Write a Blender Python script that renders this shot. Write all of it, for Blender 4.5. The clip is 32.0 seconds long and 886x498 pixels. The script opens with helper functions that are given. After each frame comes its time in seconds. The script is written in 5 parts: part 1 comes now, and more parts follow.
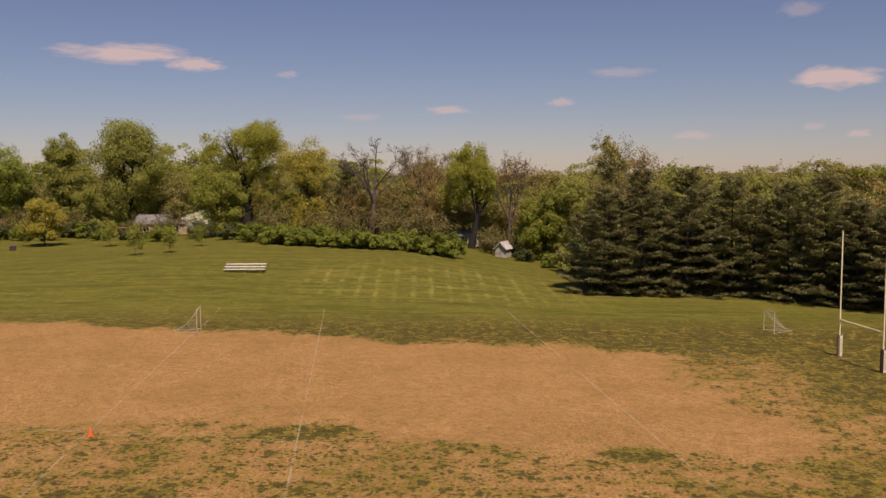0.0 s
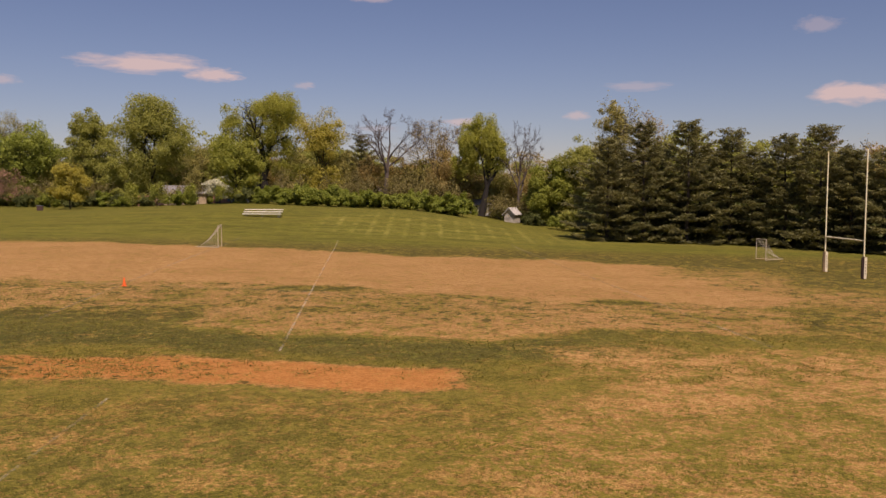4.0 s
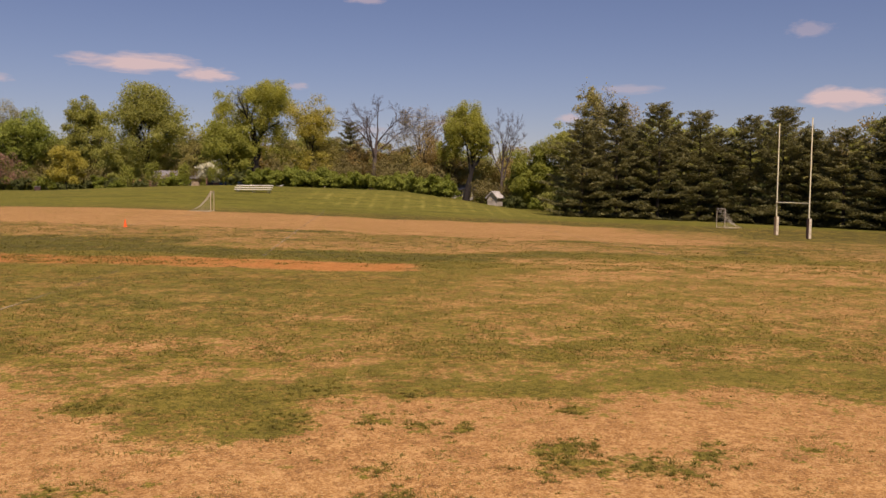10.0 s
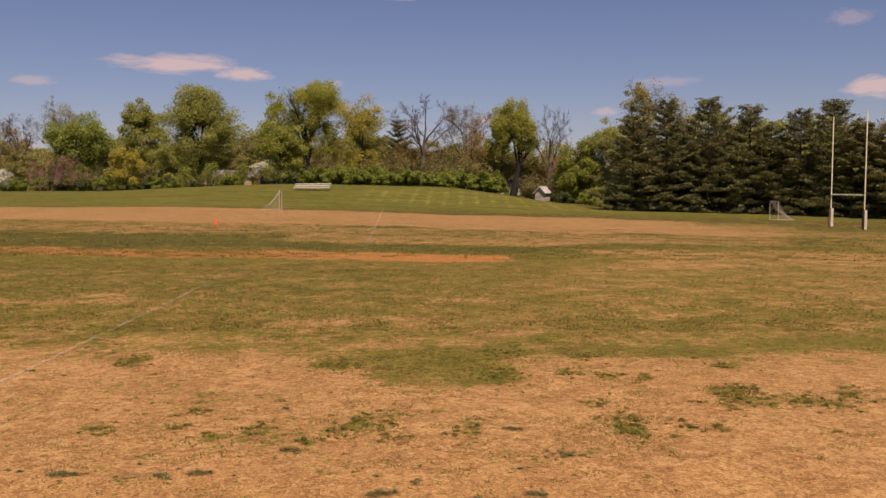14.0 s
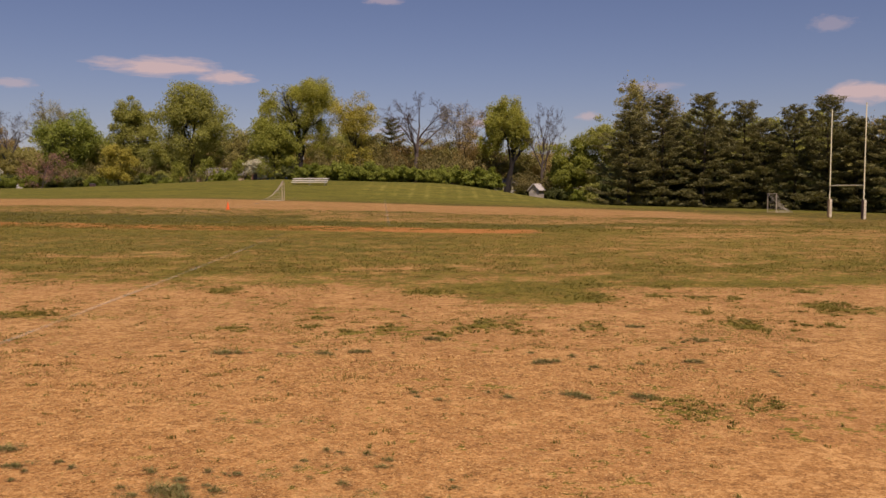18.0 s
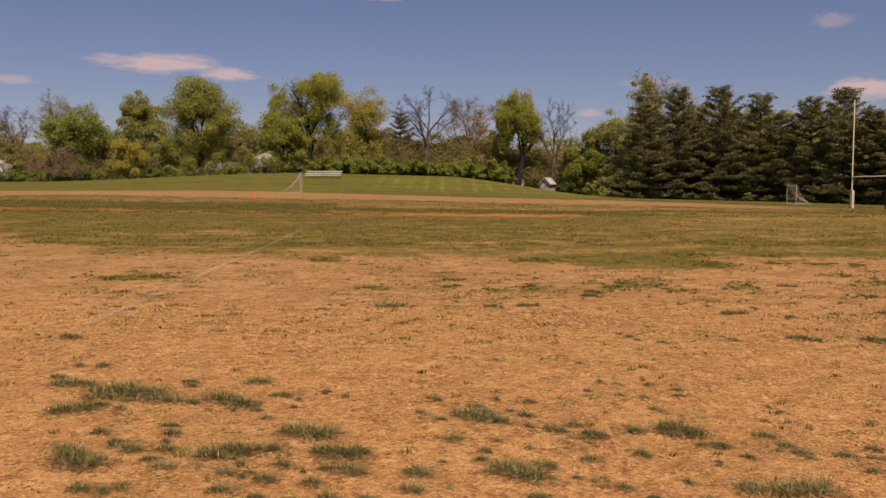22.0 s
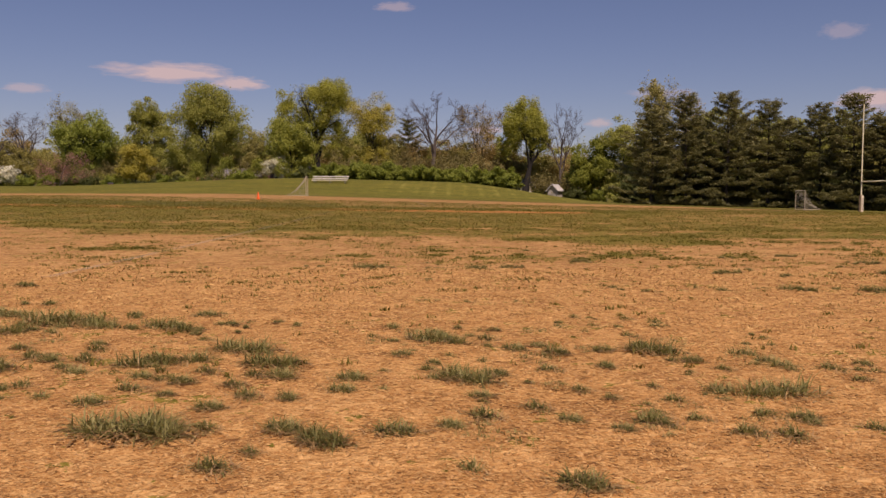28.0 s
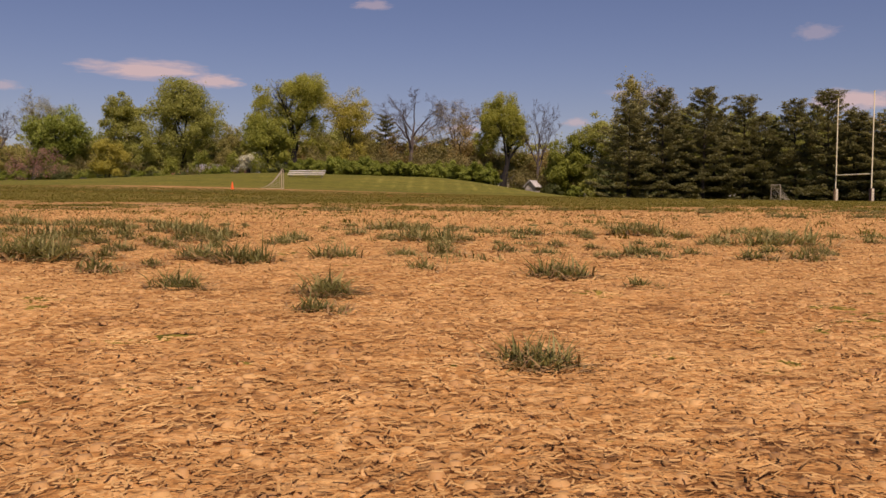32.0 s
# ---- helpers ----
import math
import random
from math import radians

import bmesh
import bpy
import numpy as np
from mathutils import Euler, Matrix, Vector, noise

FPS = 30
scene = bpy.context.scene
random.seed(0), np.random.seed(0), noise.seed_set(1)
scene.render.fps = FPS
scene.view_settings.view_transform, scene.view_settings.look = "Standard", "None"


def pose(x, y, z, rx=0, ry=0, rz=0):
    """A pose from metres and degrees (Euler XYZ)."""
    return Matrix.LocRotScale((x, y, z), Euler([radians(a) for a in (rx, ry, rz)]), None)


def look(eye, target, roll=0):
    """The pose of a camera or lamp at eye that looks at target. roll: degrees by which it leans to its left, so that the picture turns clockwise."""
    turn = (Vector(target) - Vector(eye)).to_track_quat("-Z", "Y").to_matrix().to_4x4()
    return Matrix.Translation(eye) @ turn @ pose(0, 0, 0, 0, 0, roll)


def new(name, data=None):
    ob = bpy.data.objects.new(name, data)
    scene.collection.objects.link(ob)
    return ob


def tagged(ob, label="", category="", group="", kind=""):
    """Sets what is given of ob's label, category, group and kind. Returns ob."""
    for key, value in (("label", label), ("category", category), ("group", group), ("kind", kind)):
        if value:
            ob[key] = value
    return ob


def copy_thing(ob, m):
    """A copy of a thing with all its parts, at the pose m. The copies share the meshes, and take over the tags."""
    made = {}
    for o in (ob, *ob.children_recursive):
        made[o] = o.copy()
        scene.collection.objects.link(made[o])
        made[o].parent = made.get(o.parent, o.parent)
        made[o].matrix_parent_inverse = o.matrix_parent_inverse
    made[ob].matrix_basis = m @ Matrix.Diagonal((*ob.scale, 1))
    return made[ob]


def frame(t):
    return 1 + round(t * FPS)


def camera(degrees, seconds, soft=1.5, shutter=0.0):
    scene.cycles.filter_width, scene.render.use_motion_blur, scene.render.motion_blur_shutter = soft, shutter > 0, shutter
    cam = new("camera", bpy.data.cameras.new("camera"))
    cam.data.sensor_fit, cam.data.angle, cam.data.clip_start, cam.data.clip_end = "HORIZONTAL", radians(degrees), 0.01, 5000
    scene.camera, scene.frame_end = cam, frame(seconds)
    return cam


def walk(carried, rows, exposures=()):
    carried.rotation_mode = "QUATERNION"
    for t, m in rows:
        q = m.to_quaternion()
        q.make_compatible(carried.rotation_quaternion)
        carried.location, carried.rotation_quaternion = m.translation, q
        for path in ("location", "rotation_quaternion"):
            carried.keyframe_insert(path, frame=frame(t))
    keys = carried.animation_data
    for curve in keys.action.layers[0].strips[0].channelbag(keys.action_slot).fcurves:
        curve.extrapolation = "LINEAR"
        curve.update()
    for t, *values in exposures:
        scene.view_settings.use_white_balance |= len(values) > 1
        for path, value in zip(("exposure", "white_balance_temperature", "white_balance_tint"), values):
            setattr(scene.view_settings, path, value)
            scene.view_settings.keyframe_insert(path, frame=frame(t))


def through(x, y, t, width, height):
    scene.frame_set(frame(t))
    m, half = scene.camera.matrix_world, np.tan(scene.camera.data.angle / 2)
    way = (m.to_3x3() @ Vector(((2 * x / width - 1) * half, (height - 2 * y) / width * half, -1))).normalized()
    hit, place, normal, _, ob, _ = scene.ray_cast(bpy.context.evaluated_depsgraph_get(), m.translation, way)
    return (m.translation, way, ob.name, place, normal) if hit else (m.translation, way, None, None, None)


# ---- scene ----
cam = camera(55.0, 32.0, soft=1.5)

# seconds, x, y, z in metres, yaw to the left, pitch up, roll in degrees
PATH = [
    (0, 3.300, 12.590, 13.042, -1.415, -5.093, -0.498),
    (0.5, 3.253, 11.463, 12.674, -0.143, -5.108, -0.577),
    (1, 3.367, 10.299, 11.843, 2.951, -4.813, -0.572),
    (1.5, 3.447, 9.411, 10.717, 0.312, -4.613, -0.020),
    (2, 3.493, 8.993, 9.486, -2.344, -4.568, 0.134),
    (2.5, 3.612, 8.746, 8.385, -5.088, -4.246, 0.429),
    (3, 3.626, 8.416, 7.528, -1.745, -4.176, 0.145),
    (3.5, 3.712, 8.183, 6.710, -0.431, -4.155, 0.106),
    (5.5, 4.070, 7.648, 3.239, -0.546, -4.216, 0.200),
    (6, 4.234, 7.611, 2.934, 0.057, -3.955, 0.000),
    (6.5, 4.316, 7.586, 2.905, 0.976, -3.697, -0.200),
    (7, 4.401, 7.282, 2.978, 1.321, -3.727, -0.200),
    (7.5, 4.464, 6.453, 3.074, 0.287, -4.359, -0.100),
    (8, 4.513, 5.423, 3.144, 0.862, -4.071, -0.100),
    (8.5, 4.511, 4.460, 3.073, -0.316, -4.302, -0.000),
    (9, 4.534, 3.762, 2.968, -0.345, -4.071, 0.000),
    (9.5, 4.597, 3.285, 2.893, -0.230, -4.043, -0.300),
    (10, 5.006, 2.987, 2.828, -0.948, -4.014, 0.500),
    (10.5, 5.225, 2.744, 2.771, -1.666, -4.100, 0.500),
    (11, 4.983, 2.669, 2.773, 0.057, -3.928, -0.000),
    (11.5, 4.623, 2.540, 2.806, 0.661, -3.957, 0.000),
    (12, 4.130, 2.398, 2.846, 0.862, -4.128, -0.200),
    (12.5, 3.575, 2.222, 2.884, 0.976, -3.785, -0.300),
    (13, 3.152, 1.666, 2.919, 1.235, -4.187, -0.300),
    (13.5, 2.868, 0.824, 2.913, -0.460, -4.473, -0.100),
    (14, 2.729, 0.215, 2.896, 1.436, -4.301, -0.200),
    (14.5, 2.614, -0.187, 2.905, 1.838, -4.071, -0.300),
    (16.5, 1.265, -0.508, 2.249, 1.378, -3.842, -0.400),
    (17, 1.099, -0.505, 1.872, 0.976, -3.985, -0.100),
    (17.5, 1.073, -0.395, 1.734, 0.574, -3.957, 0.000),
    (18, 0.990, -0.266, 1.702, 0.345, -4.014, -0.100),
    (18.5, 0.714, -0.169, 1.716, 0.488, -3.957, -0.400),
    (19, 0.574, -0.127, 1.716, 0.747, -4.014, -0.100),
    (19.5, 0.432, -0.038, 1.686, 1.120, -3.871, -0.000),
    (20, 0.127, 0.005, 1.663, 1.350, -4.129, -0.300),
    (20.5, -0.220, 0.070, 1.693, 0.689, -3.985, -0.400),
    (21, -0.459, 0.073, 1.676, 1.263, -3.985, -0.200),
    (21.5, -0.636, 0.009, 1.401, 1.063, -4.158, 0.000),
    (22, -0.735, 0.036, 1.202, 0.374, -4.216, -0.100),
    (22.5, -0.797, 0.091, 1.102, 0.431, -4.188, -0.200),
    (23, -0.797, 0.187, 1.001, -0.172, -3.986, -0.000),
    (23.5, -0.804, 0.262, 0.953, -0.402, -4.043, -0.000),
    (24, -0.775, 0.378, 0.883, -1.408, -3.986, 0.100),
    (24.5, -0.692, 0.481, 0.859, 0.775, -3.928, 0.200),
    (25, -0.631, 0.502, 0.929, 0.661, -4.042, 0.200),
    (25.5, -0.607, 0.458, 0.994, -0.861, -3.897, 0.300),
    (27.5, -0.573, 0.297, 0.803, 0.661, -3.785, -0.100),
    (28, -0.473, 0.345, 0.693, 0.947, -3.583, 0.100),
    (28.5, -0.406, 0.351, 0.660, 1.694, -3.698, 0.100),
    (29, -0.367, 0.369, 0.544, 0.373, -3.843, 0.100),
    (29.5, -0.379, 0.368, 0.472, -0.115, -3.785, 0.100),
    (30, -0.371, 0.399, 0.458, 1.063, -3.699, 0.100),
    (30.5, -0.377, 0.444, 0.485, 0.258, -3.784, 0.100),
    (31, -0.379, 0.515, 0.481, -0.000, -3.726, 0.000),
    (31.5, -0.372, 0.605, 0.364, -0.144, -3.726, 0.100),
    (32, -0.409, 0.724, 0.156, -0.545, -3.641, 0.200),
]


def aim(x, y, z, yaw, pitch, roll):
    yaw, pitch = radians(yaw), radians(pitch)
    ahead = Vector((-math.sin(yaw) * math.cos(pitch), math.cos(yaw) * math.cos(pitch), math.sin(pitch)))
    return look((x, y, z), Vector((x, y, z)) + 20 * ahead, roll)


walk(cam, [(t, aim(*row)) for t, *row in PATH], exposures=[(0.0, -0.12, 7320, 25), (8.0, 0.03, 7320, 27), (12.8, 0.03, 7200, 27), (14.2, -0.1, 7200, 28), (17.0, -0.19, 7200, 28), (20.0, -0.19, 7220, 28), (32.0, -0.14, 7220, 30)])

# ---- sky and sun ----
SUN_EL, SUN_AZ = radians(57), radians(163)
world = bpy.data.worlds.new("sky")
scene.world = world
world.use_nodes = True
wn = world.node_tree.nodes
sky = wn.new("ShaderNodeTexSky")
sky.sky_type, sky.sun_disc = "NISHITA", False
sky.sun_elevation, sky.sun_rotation = SUN_EL, SUN_AZ
sky.air_density, sky.dust_density, sky.ozone_density = 1.0, 0.1, 4.0
wn["Background"].inputs["Strength"].default_value = 0.062
hue = wn.new("ShaderNodeMix")
hue.data_type, hue.blend_type = "RGBA", "MULTIPLY"
hue.inputs[0].default_value, hue.inputs[7].default_value = 1.0, (1.0, 0.985, 1.12, 1)
world.node_tree.links.new(sky.outputs["Color"], hue.inputs[6])
world.node_tree.links.new(hue.outputs[2], wn["Background"].inputs["Color"])

sun = new("sun", bpy.data.lights.new("sun", "SUN"))
sun.data.energy, sun.data.angle, sun.data.color = 5.0, radians(0.55), (1.0, 0.93, 0.82)
sun_way = Vector((math.sin(SUN_AZ) * math.cos(SUN_EL), math.cos(SUN_AZ) * math.cos(SUN_EL), math.sin(SUN_EL)))
sun.matrix_world = look(sun_way * 300, (0, 0, 0))


# ---- materials ----
def node_mat(name):
    m = bpy.data.materials.new(name)
    m.use_nodes = True
    nt = m.node_tree
    return m, nt, nt.nodes["Principled BSDF"]


def add_node(nt, kind, **values):
    n = nt.nodes.new(kind)
    for key, v in values.items():
        key = key.replace("_", " ")
        if key in n.inputs:
            n.inputs[key].default_value = v
    return n


def ramp(nt, source, stops):
    r = nt.nodes.new("ShaderNodeValToRGB")
    e = r.color_ramp.elements
    while len(e) < len(stops):
        e.new(0.5)
    for el, (p, c) in zip(e, stops):
        el.position = p
        el.color = (*c, 1) if len(c) == 3 else c
    nt.links.new(source, r.inputs["Fac"])
    return r.outputs["Color"]


def mixc(nt, fac, a, b, mode="MIX"):
    n = nt.nodes.new("ShaderNodeMix")
    n.data_type, n.blend_type = "RGBA", mode
    fa, ca, cb = n.inputs[0], n.inputs[6], n.inputs[7]
    for sock, v in ((fa, fac), (ca, a), (cb, b)):
        if isinstance(v, (int, float)):
            sock.default_value = v
        elif isinstance(v, tuple):
            sock.default_value = (*v, 1)
        else:
            nt.links.new(v, sock)
    return n.outputs[2]


def math_node(nt, op, a, b=0.0, clamp=False):
    n = nt.nodes.new("ShaderNodeMath")
    n.operation, n.use_clamp = op, clamp
    for sock, v in zip(n.inputs, (a, b)):
        if isinstance(v, (int, float)):
            sock.default_value = v
        else:
            nt.links.new(v, sock)
    return n.outputs[0]


def noise_node(nt, scale, detail=4.0, rough=0.55, vec=None, dist=0.0):
    n = add_node(nt, "ShaderNodeTexNoise", Scale=scale, Detail=detail, Roughness=rough, Distortion=dist)
    if vec is None:
        g = nt.nodes.new("ShaderNodeNewGeometry")
        vec = g.outputs["Position"]
    nt.links.new(vec, n.inputs["Vector"])
    return n.outputs["Fac"]


def cells(nt, scale, vec=None):
    """One random tone for each crumb-like cell."""
    n = add_node(nt, "ShaderNodeTexVoronoi", Scale=scale, Randomness=1.0)
    if vec is None:
        vec = nt.nodes.new("ShaderNodeNewGeometry").outputs["Position"]
    nt.links.new(vec, n.inputs["Vector"])
    sep = nt.nodes.new("ShaderNodeSeparateColor")
    nt.links.new(n.outputs["Color"], sep.inputs["Color"])
    return sep.outputs[0]


def set_bump(nt, bsdf, height, strength, distance):
    b = add_node(nt, "ShaderNodeBump", Strength=strength, Distance=distance)
    nt.links.new(height, b.inputs["Height"])
    nt.links.new(b.outputs["Normal"], bsdf.inputs["Normal"])


def plain_mat(name, color, rough=0.6, metal=0.0, vary=0.12, scale=6.0, bump=0.0):
    m, nt, b = node_mat(name)
    f = noise_node(nt, scale, 5)
    lo, hi = tuple(c * (1 - vary) for c in color), tuple(min(1, c * (1 + vary)) for c in color)
    nt.links.new(ramp(nt, f, [(0.3, lo), (0.7, hi)]), b.inputs["Base Color"])
    b.inputs["Roughness"].default_value, b.inputs["Metallic"].default_value = rough, metal
    if bump:
        set_bump(nt, b, noise_node(nt, scale * 6, 3), bump, 0.02)
    return m


def leaf_mat(name, dark, mid, light, through=0.35, clump=0.9):
    """Leaves: each one its own tone, clumps of tone over the crown, some light let through."""
    m, nt, b = node_mat(name)
    g = nt.nodes.new("ShaderNodeNewGeometry")
    info = nt.nodes.new("ShaderNodeObjectInfo")
    big = noise_node(nt, clump, 2, 0.5)
    tone = math_node(nt, "ADD", math_node(nt, "MULTIPLY", g.outputs["Random Per Island"], 0.36), math_node(nt, "MULTIPLY", big, 0.72))
    tone = math_node(nt, "ADD", tone, math_node(nt, "MULTIPLY", info.outputs["Random"], 0.16))
    col = ramp(nt, tone, [(0.2, dark), (0.58, mid), (0.95, light)])
    nt.links.new(col, b.inputs["Base Color"])
    b.inputs["Roughness"].default_value = 0.62
    b.inputs["Specular IOR Level"].default_value = 0.25
    t = nt.nodes.new("ShaderNodeBsdfTranslucent")
    nt.links.new(mixc(nt, 0.55, col, (light[0] * 1.1, light[1] * 1.1, light[2] * 0.7)), t.inputs["Color"])
    mix = nt.nodes.new("ShaderNodeMixShader")
    mix.inputs["Fac"].default_value = through
    nt.links.new(b.outputs["BSDF"], mix.inputs[1])
    nt.links.new(t.outputs["BSDF"], mix.inputs[2])
    nt.links.new(mix.outputs["Shader"], nt.nodes["Material Output"].inputs["Surface"])
    return m


def bark_mat(name, dark, light):
    m, nt, b = node_mat(name)
    tc = nt.nodes.new("ShaderNodeTexCoord")
    mp = add_node(nt, "ShaderNodeMapping", Scale=(3.0, 3.0, 0.5))
    nt.links.new(tc.outputs["Object"], mp.inputs["Vector"])
    f = noise_node(nt, 2.5, 6, 0.65, mp.outputs["Vector"])
    nt.links.new(ramp(nt, f, [(0.35, dark), (0.7, light)]), b.inputs["Base Color"])
    b.inputs["Roughness"].default_value = 0.9
    set_bump(nt, b, f, 0.5, 0.05)
    return m


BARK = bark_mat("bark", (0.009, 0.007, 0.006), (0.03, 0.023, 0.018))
BARK_GREY = bark_mat("bark_grey", (0.06, 0.048, 0.04), (0.17, 0.14, 0.115))
BARK_BARE = bark_mat("bark_bare", (0.045, 0.033, 0.027), (0.13, 0.1, 0.082))
BARK_PINE = bark_mat("bark_pine", (0.03, 0.022, 0.018), (0.1, 0.075, 0.055))
LEAF_SPRING = leaf_mat("leaf_spring", (0.17, 0.178, 0.035), (0.3, 0.305, 0.068), (0.45, 0.44, 0.13), 0.48)
LEAF_OLIVE = leaf_mat("leaf_olive", (0.17, 0.15, 0.038), (0.3, 0.265, 0.075), (0.42, 0.37, 0.13), 0.4)
LEAF_GREEN = leaf_mat("leaf_green", (0.13, 0.15, 0.02), (0.24, 0.26, 0.04), (0.38, 0.38, 0.08), 0.42)
LEAF_MAPLE = leaf_mat("leaf_maple", (0.12, 0.155, 0.022), (0.25, 0.29, 0.045), (0.4, 0.42, 0.1), 0.35)
LEAF_WILLOW = leaf_mat("leaf_willow", (0.22, 0.22, 0.035), (0.37, 0.37, 0.065), (0.5, 0.49, 0.13), 0.52)
LEAF_YELLOW = leaf_mat("leaf_yellow", (0.24, 0.2, 0.03), (0.4, 0.345, 0.055), (0.51, 0.45, 0.11), 0.45)
LEAF_BROWN = leaf_mat("leaf_bud_brown", (0.18, 0.128, 0.042), (0.33, 0.236, 0.08), (0.46, 0.345, 0.135), 0.4)
LEAF_BRUSH = leaf_mat("leaf_brush", (0.09, 0.075, 0.025), (0.185, 0.155, 0.052), (0.3, 0.25, 0.095), 0.35)
LEAF_DARK = leaf_mat("leaf_dark", (0.04, 0.05, 0.013), (0.09, 0.105, 0.028), (0.17, 0.185, 0.055), 0.3)
LEAF_PLUM = leaf_mat("leaf_plum", (0.22, 0.11, 0.09), (0.37, 0.19, 0.15), (0.5, 0.3, 0.24), 0.4)
LEAF_WHITE = leaf_mat("blossom_white", (0.42, 0.4, 0.28), (0.68, 0.65, 0.5), (0.85, 0.83, 0.72), 0.3)
LEAF_SHRUB = leaf_mat("leaf_shrub", (0.1, 0.125, 0.018), (0.2, 0.235, 0.035), (0.36, 0.385, 0.075), 0.42, 1.1)
NEEDLE = leaf_mat("needle", (0.05, 0.052, 0.022), (0.145, 0.14, 0.058), (0.32, 0.29, 0.122), 0.32, 0.8)
BLADE = leaf_mat("grass_blade", (0.085, 0.08, 0.013), (0.155, 0.136, 0.022), (0.27, 0.215, 0.048), 0.38, 1.6)
BLADE_DRY = leaf_mat("dry_blade", (0.17, 0.095, 0.04), (0.33, 0.2, 0.085), (0.52, 0.35, 0.16), 0.2, 8.0)
BLADE_TUFT = leaf_mat("tuft_blade", (0.06, 0.06, 0.017), (0.17, 0.158, 0.045), (0.4, 0.35, 0.14), 0.32, 14.0)
GOAL_PIPE = plain_mat("goal_pipe", (0.46, 0.38, 0.27), 0.5, 0, 0.15, 3)
WHITE_PAINT = plain_mat("white_paint", (0.88, 0.8, 0.52), 0.45, 0, 0.08, 3)
YELLOW_PAINT = plain_mat("yellow_paint", (0.72, 0.62, 0.22), 0.45, 0, 0.1, 3)
PAD_WHITE = plain_mat("pad_white", (0.68, 0.6, 0.44), 0.5, 0, 0.1, 4)
PAD_BROWN = plain_mat("pad_brown", (0.3, 0.2, 0.11), 0.55, 0, 0.2, 4)
PAD_DARK = plain_mat("pad_dark", (0.06, 0.03, 0.025), 0.55, 0, 0.2, 4)
ALUMINIUM = plain_mat("aluminium", (0.76, 0.72, 0.62), 0.45, 0.05, 0.08, 2)
STEEL = plain_mat("steel", (0.3, 0.3, 0.3), 0.5, 0.6, 0.15, 3)
NETTING = plain_mat("netting", (0.33, 0.29, 0.22), 0.8, 0, 0.1, 5)
ORANGE = plain_mat("cone_orange", (0.85, 0.13, 0.02), 0.45, 0, 0.08, 8)
SHINGLE = plain_mat("shingle", (0.2, 0.19, 0.2), 0.9, 0, 0.3, 3, 0.3)
SHINGLE_BROWN = plain_mat("shingle_brown", (0.16, 0.13, 0.11), 0.9, 0, 0.3, 3, 0.3)
SIDING_SHED = plain_mat("siding_shed", (0.4, 0.36, 0.31), 0.7, 0, 0.25, 2)
SIDING_WHITE = plain_mat("siding_white", (0.62, 0.6, 0.56), 0.6, 0, 0.1, 2)
SIDING_TAN = plain_mat("siding_tan", (0.4, 0.3, 0.2), 0.7, 0, 0.15, 2)
BRICK = plain_mat("brick_wall", (0.3, 0.15, 0.1), 0.85, 0, 0.25, 5)
DARK_GLASS = plain_mat("window_glass", (0.03, 0.035, 0.04), 0.08, 0, 0.2, 1)
CAR_BLUE = plain_mat("car_paint", (0.05, 0.1, 0.22), 0.25, 0.2, 0.05, 2)
RUBBER = plain_mat("rubber", (0.02, 0.02, 0.02), 0.8, 0, 0.2, 6)
WOOD = plain_mat("timber", (0.34, 0.17, 0.09), 0.8, 0, 0.25, 4)


# ---- mesh helpers ----
def mesh_obj(name, verts, faces, mat, smooth=False):
    me = bpy.data.meshes.new(name)
    if isinstance(verts, np.ndarray) and isinstance(faces, np.ndarray):
        k = faces.shape[1]
        me.vertices.add(len(verts))
        me.vertices.foreach_set("co", verts.astype(np.float32).ravel())
        me.loops.add(faces.size)
        me.loops.foreach_set("vertex_index", faces.astype(np.int32).ravel())
        me.polygons.add(len(faces))
        me.polygons.foreach_set("loop_start", np.arange(0, faces.size, k, dtype=np.int32))
        me.update(calc_edges=True)
    else:
        me.from_pydata(verts, [], faces)
    if smooth:
        me.polygons.foreach_set("use_smooth", np.ones(len(me.polygons), dtype=bool))
    me.materials.append(mat)
    return new(name, me)


def part(name, bm, material, parent, label=""):
    """One bmesh as one mesh object under a thing or a part."""
    me = bpy.data.meshes.new(name)
    bm.to_mesh(me)
    bm.free()
    me.materials.append(material)
    ob = new(name, me)
    ob.parent = parent
    if label:
        ob["label"] = label
    return ob


def box(bm, size, at=(0, 0, 0), turn=None, bevel=0.0):
    m = Matrix.Translation(at) @ (turn or Matrix()) @ Matrix.Diagonal((*size, 1))
    made = bmesh.ops.create_cube(bm, size=1, matrix=m)
    if bevel:
        edges = {e for v in made["verts"] for e in v.link_edges}
        bmesh.ops.bevel(bm, geom=list(edges), offset=bevel, segments=2, affect="EDGES")
    return bm


def rod(bm, a, b, r, r2=None, n=10):
    a, b = Vector(a), Vector(b)
    d = b - a
    m = Matrix.Translation((a + b) / 2) @ d.to_track_quat("Z", "Y").to_matrix().to_4x4()
    bmesh.ops.create_cone(bm, cap_ends=True, segments=n, radius1=r, radius2=r if r2 is None else r2, depth=d.length, matrix=m)
    return bm


def sm(a, b, x):
    u = np.clip((np.asarray(x, float) - a) / (b - a), 0, 1)
    return u * u * (3 - 2 * u)


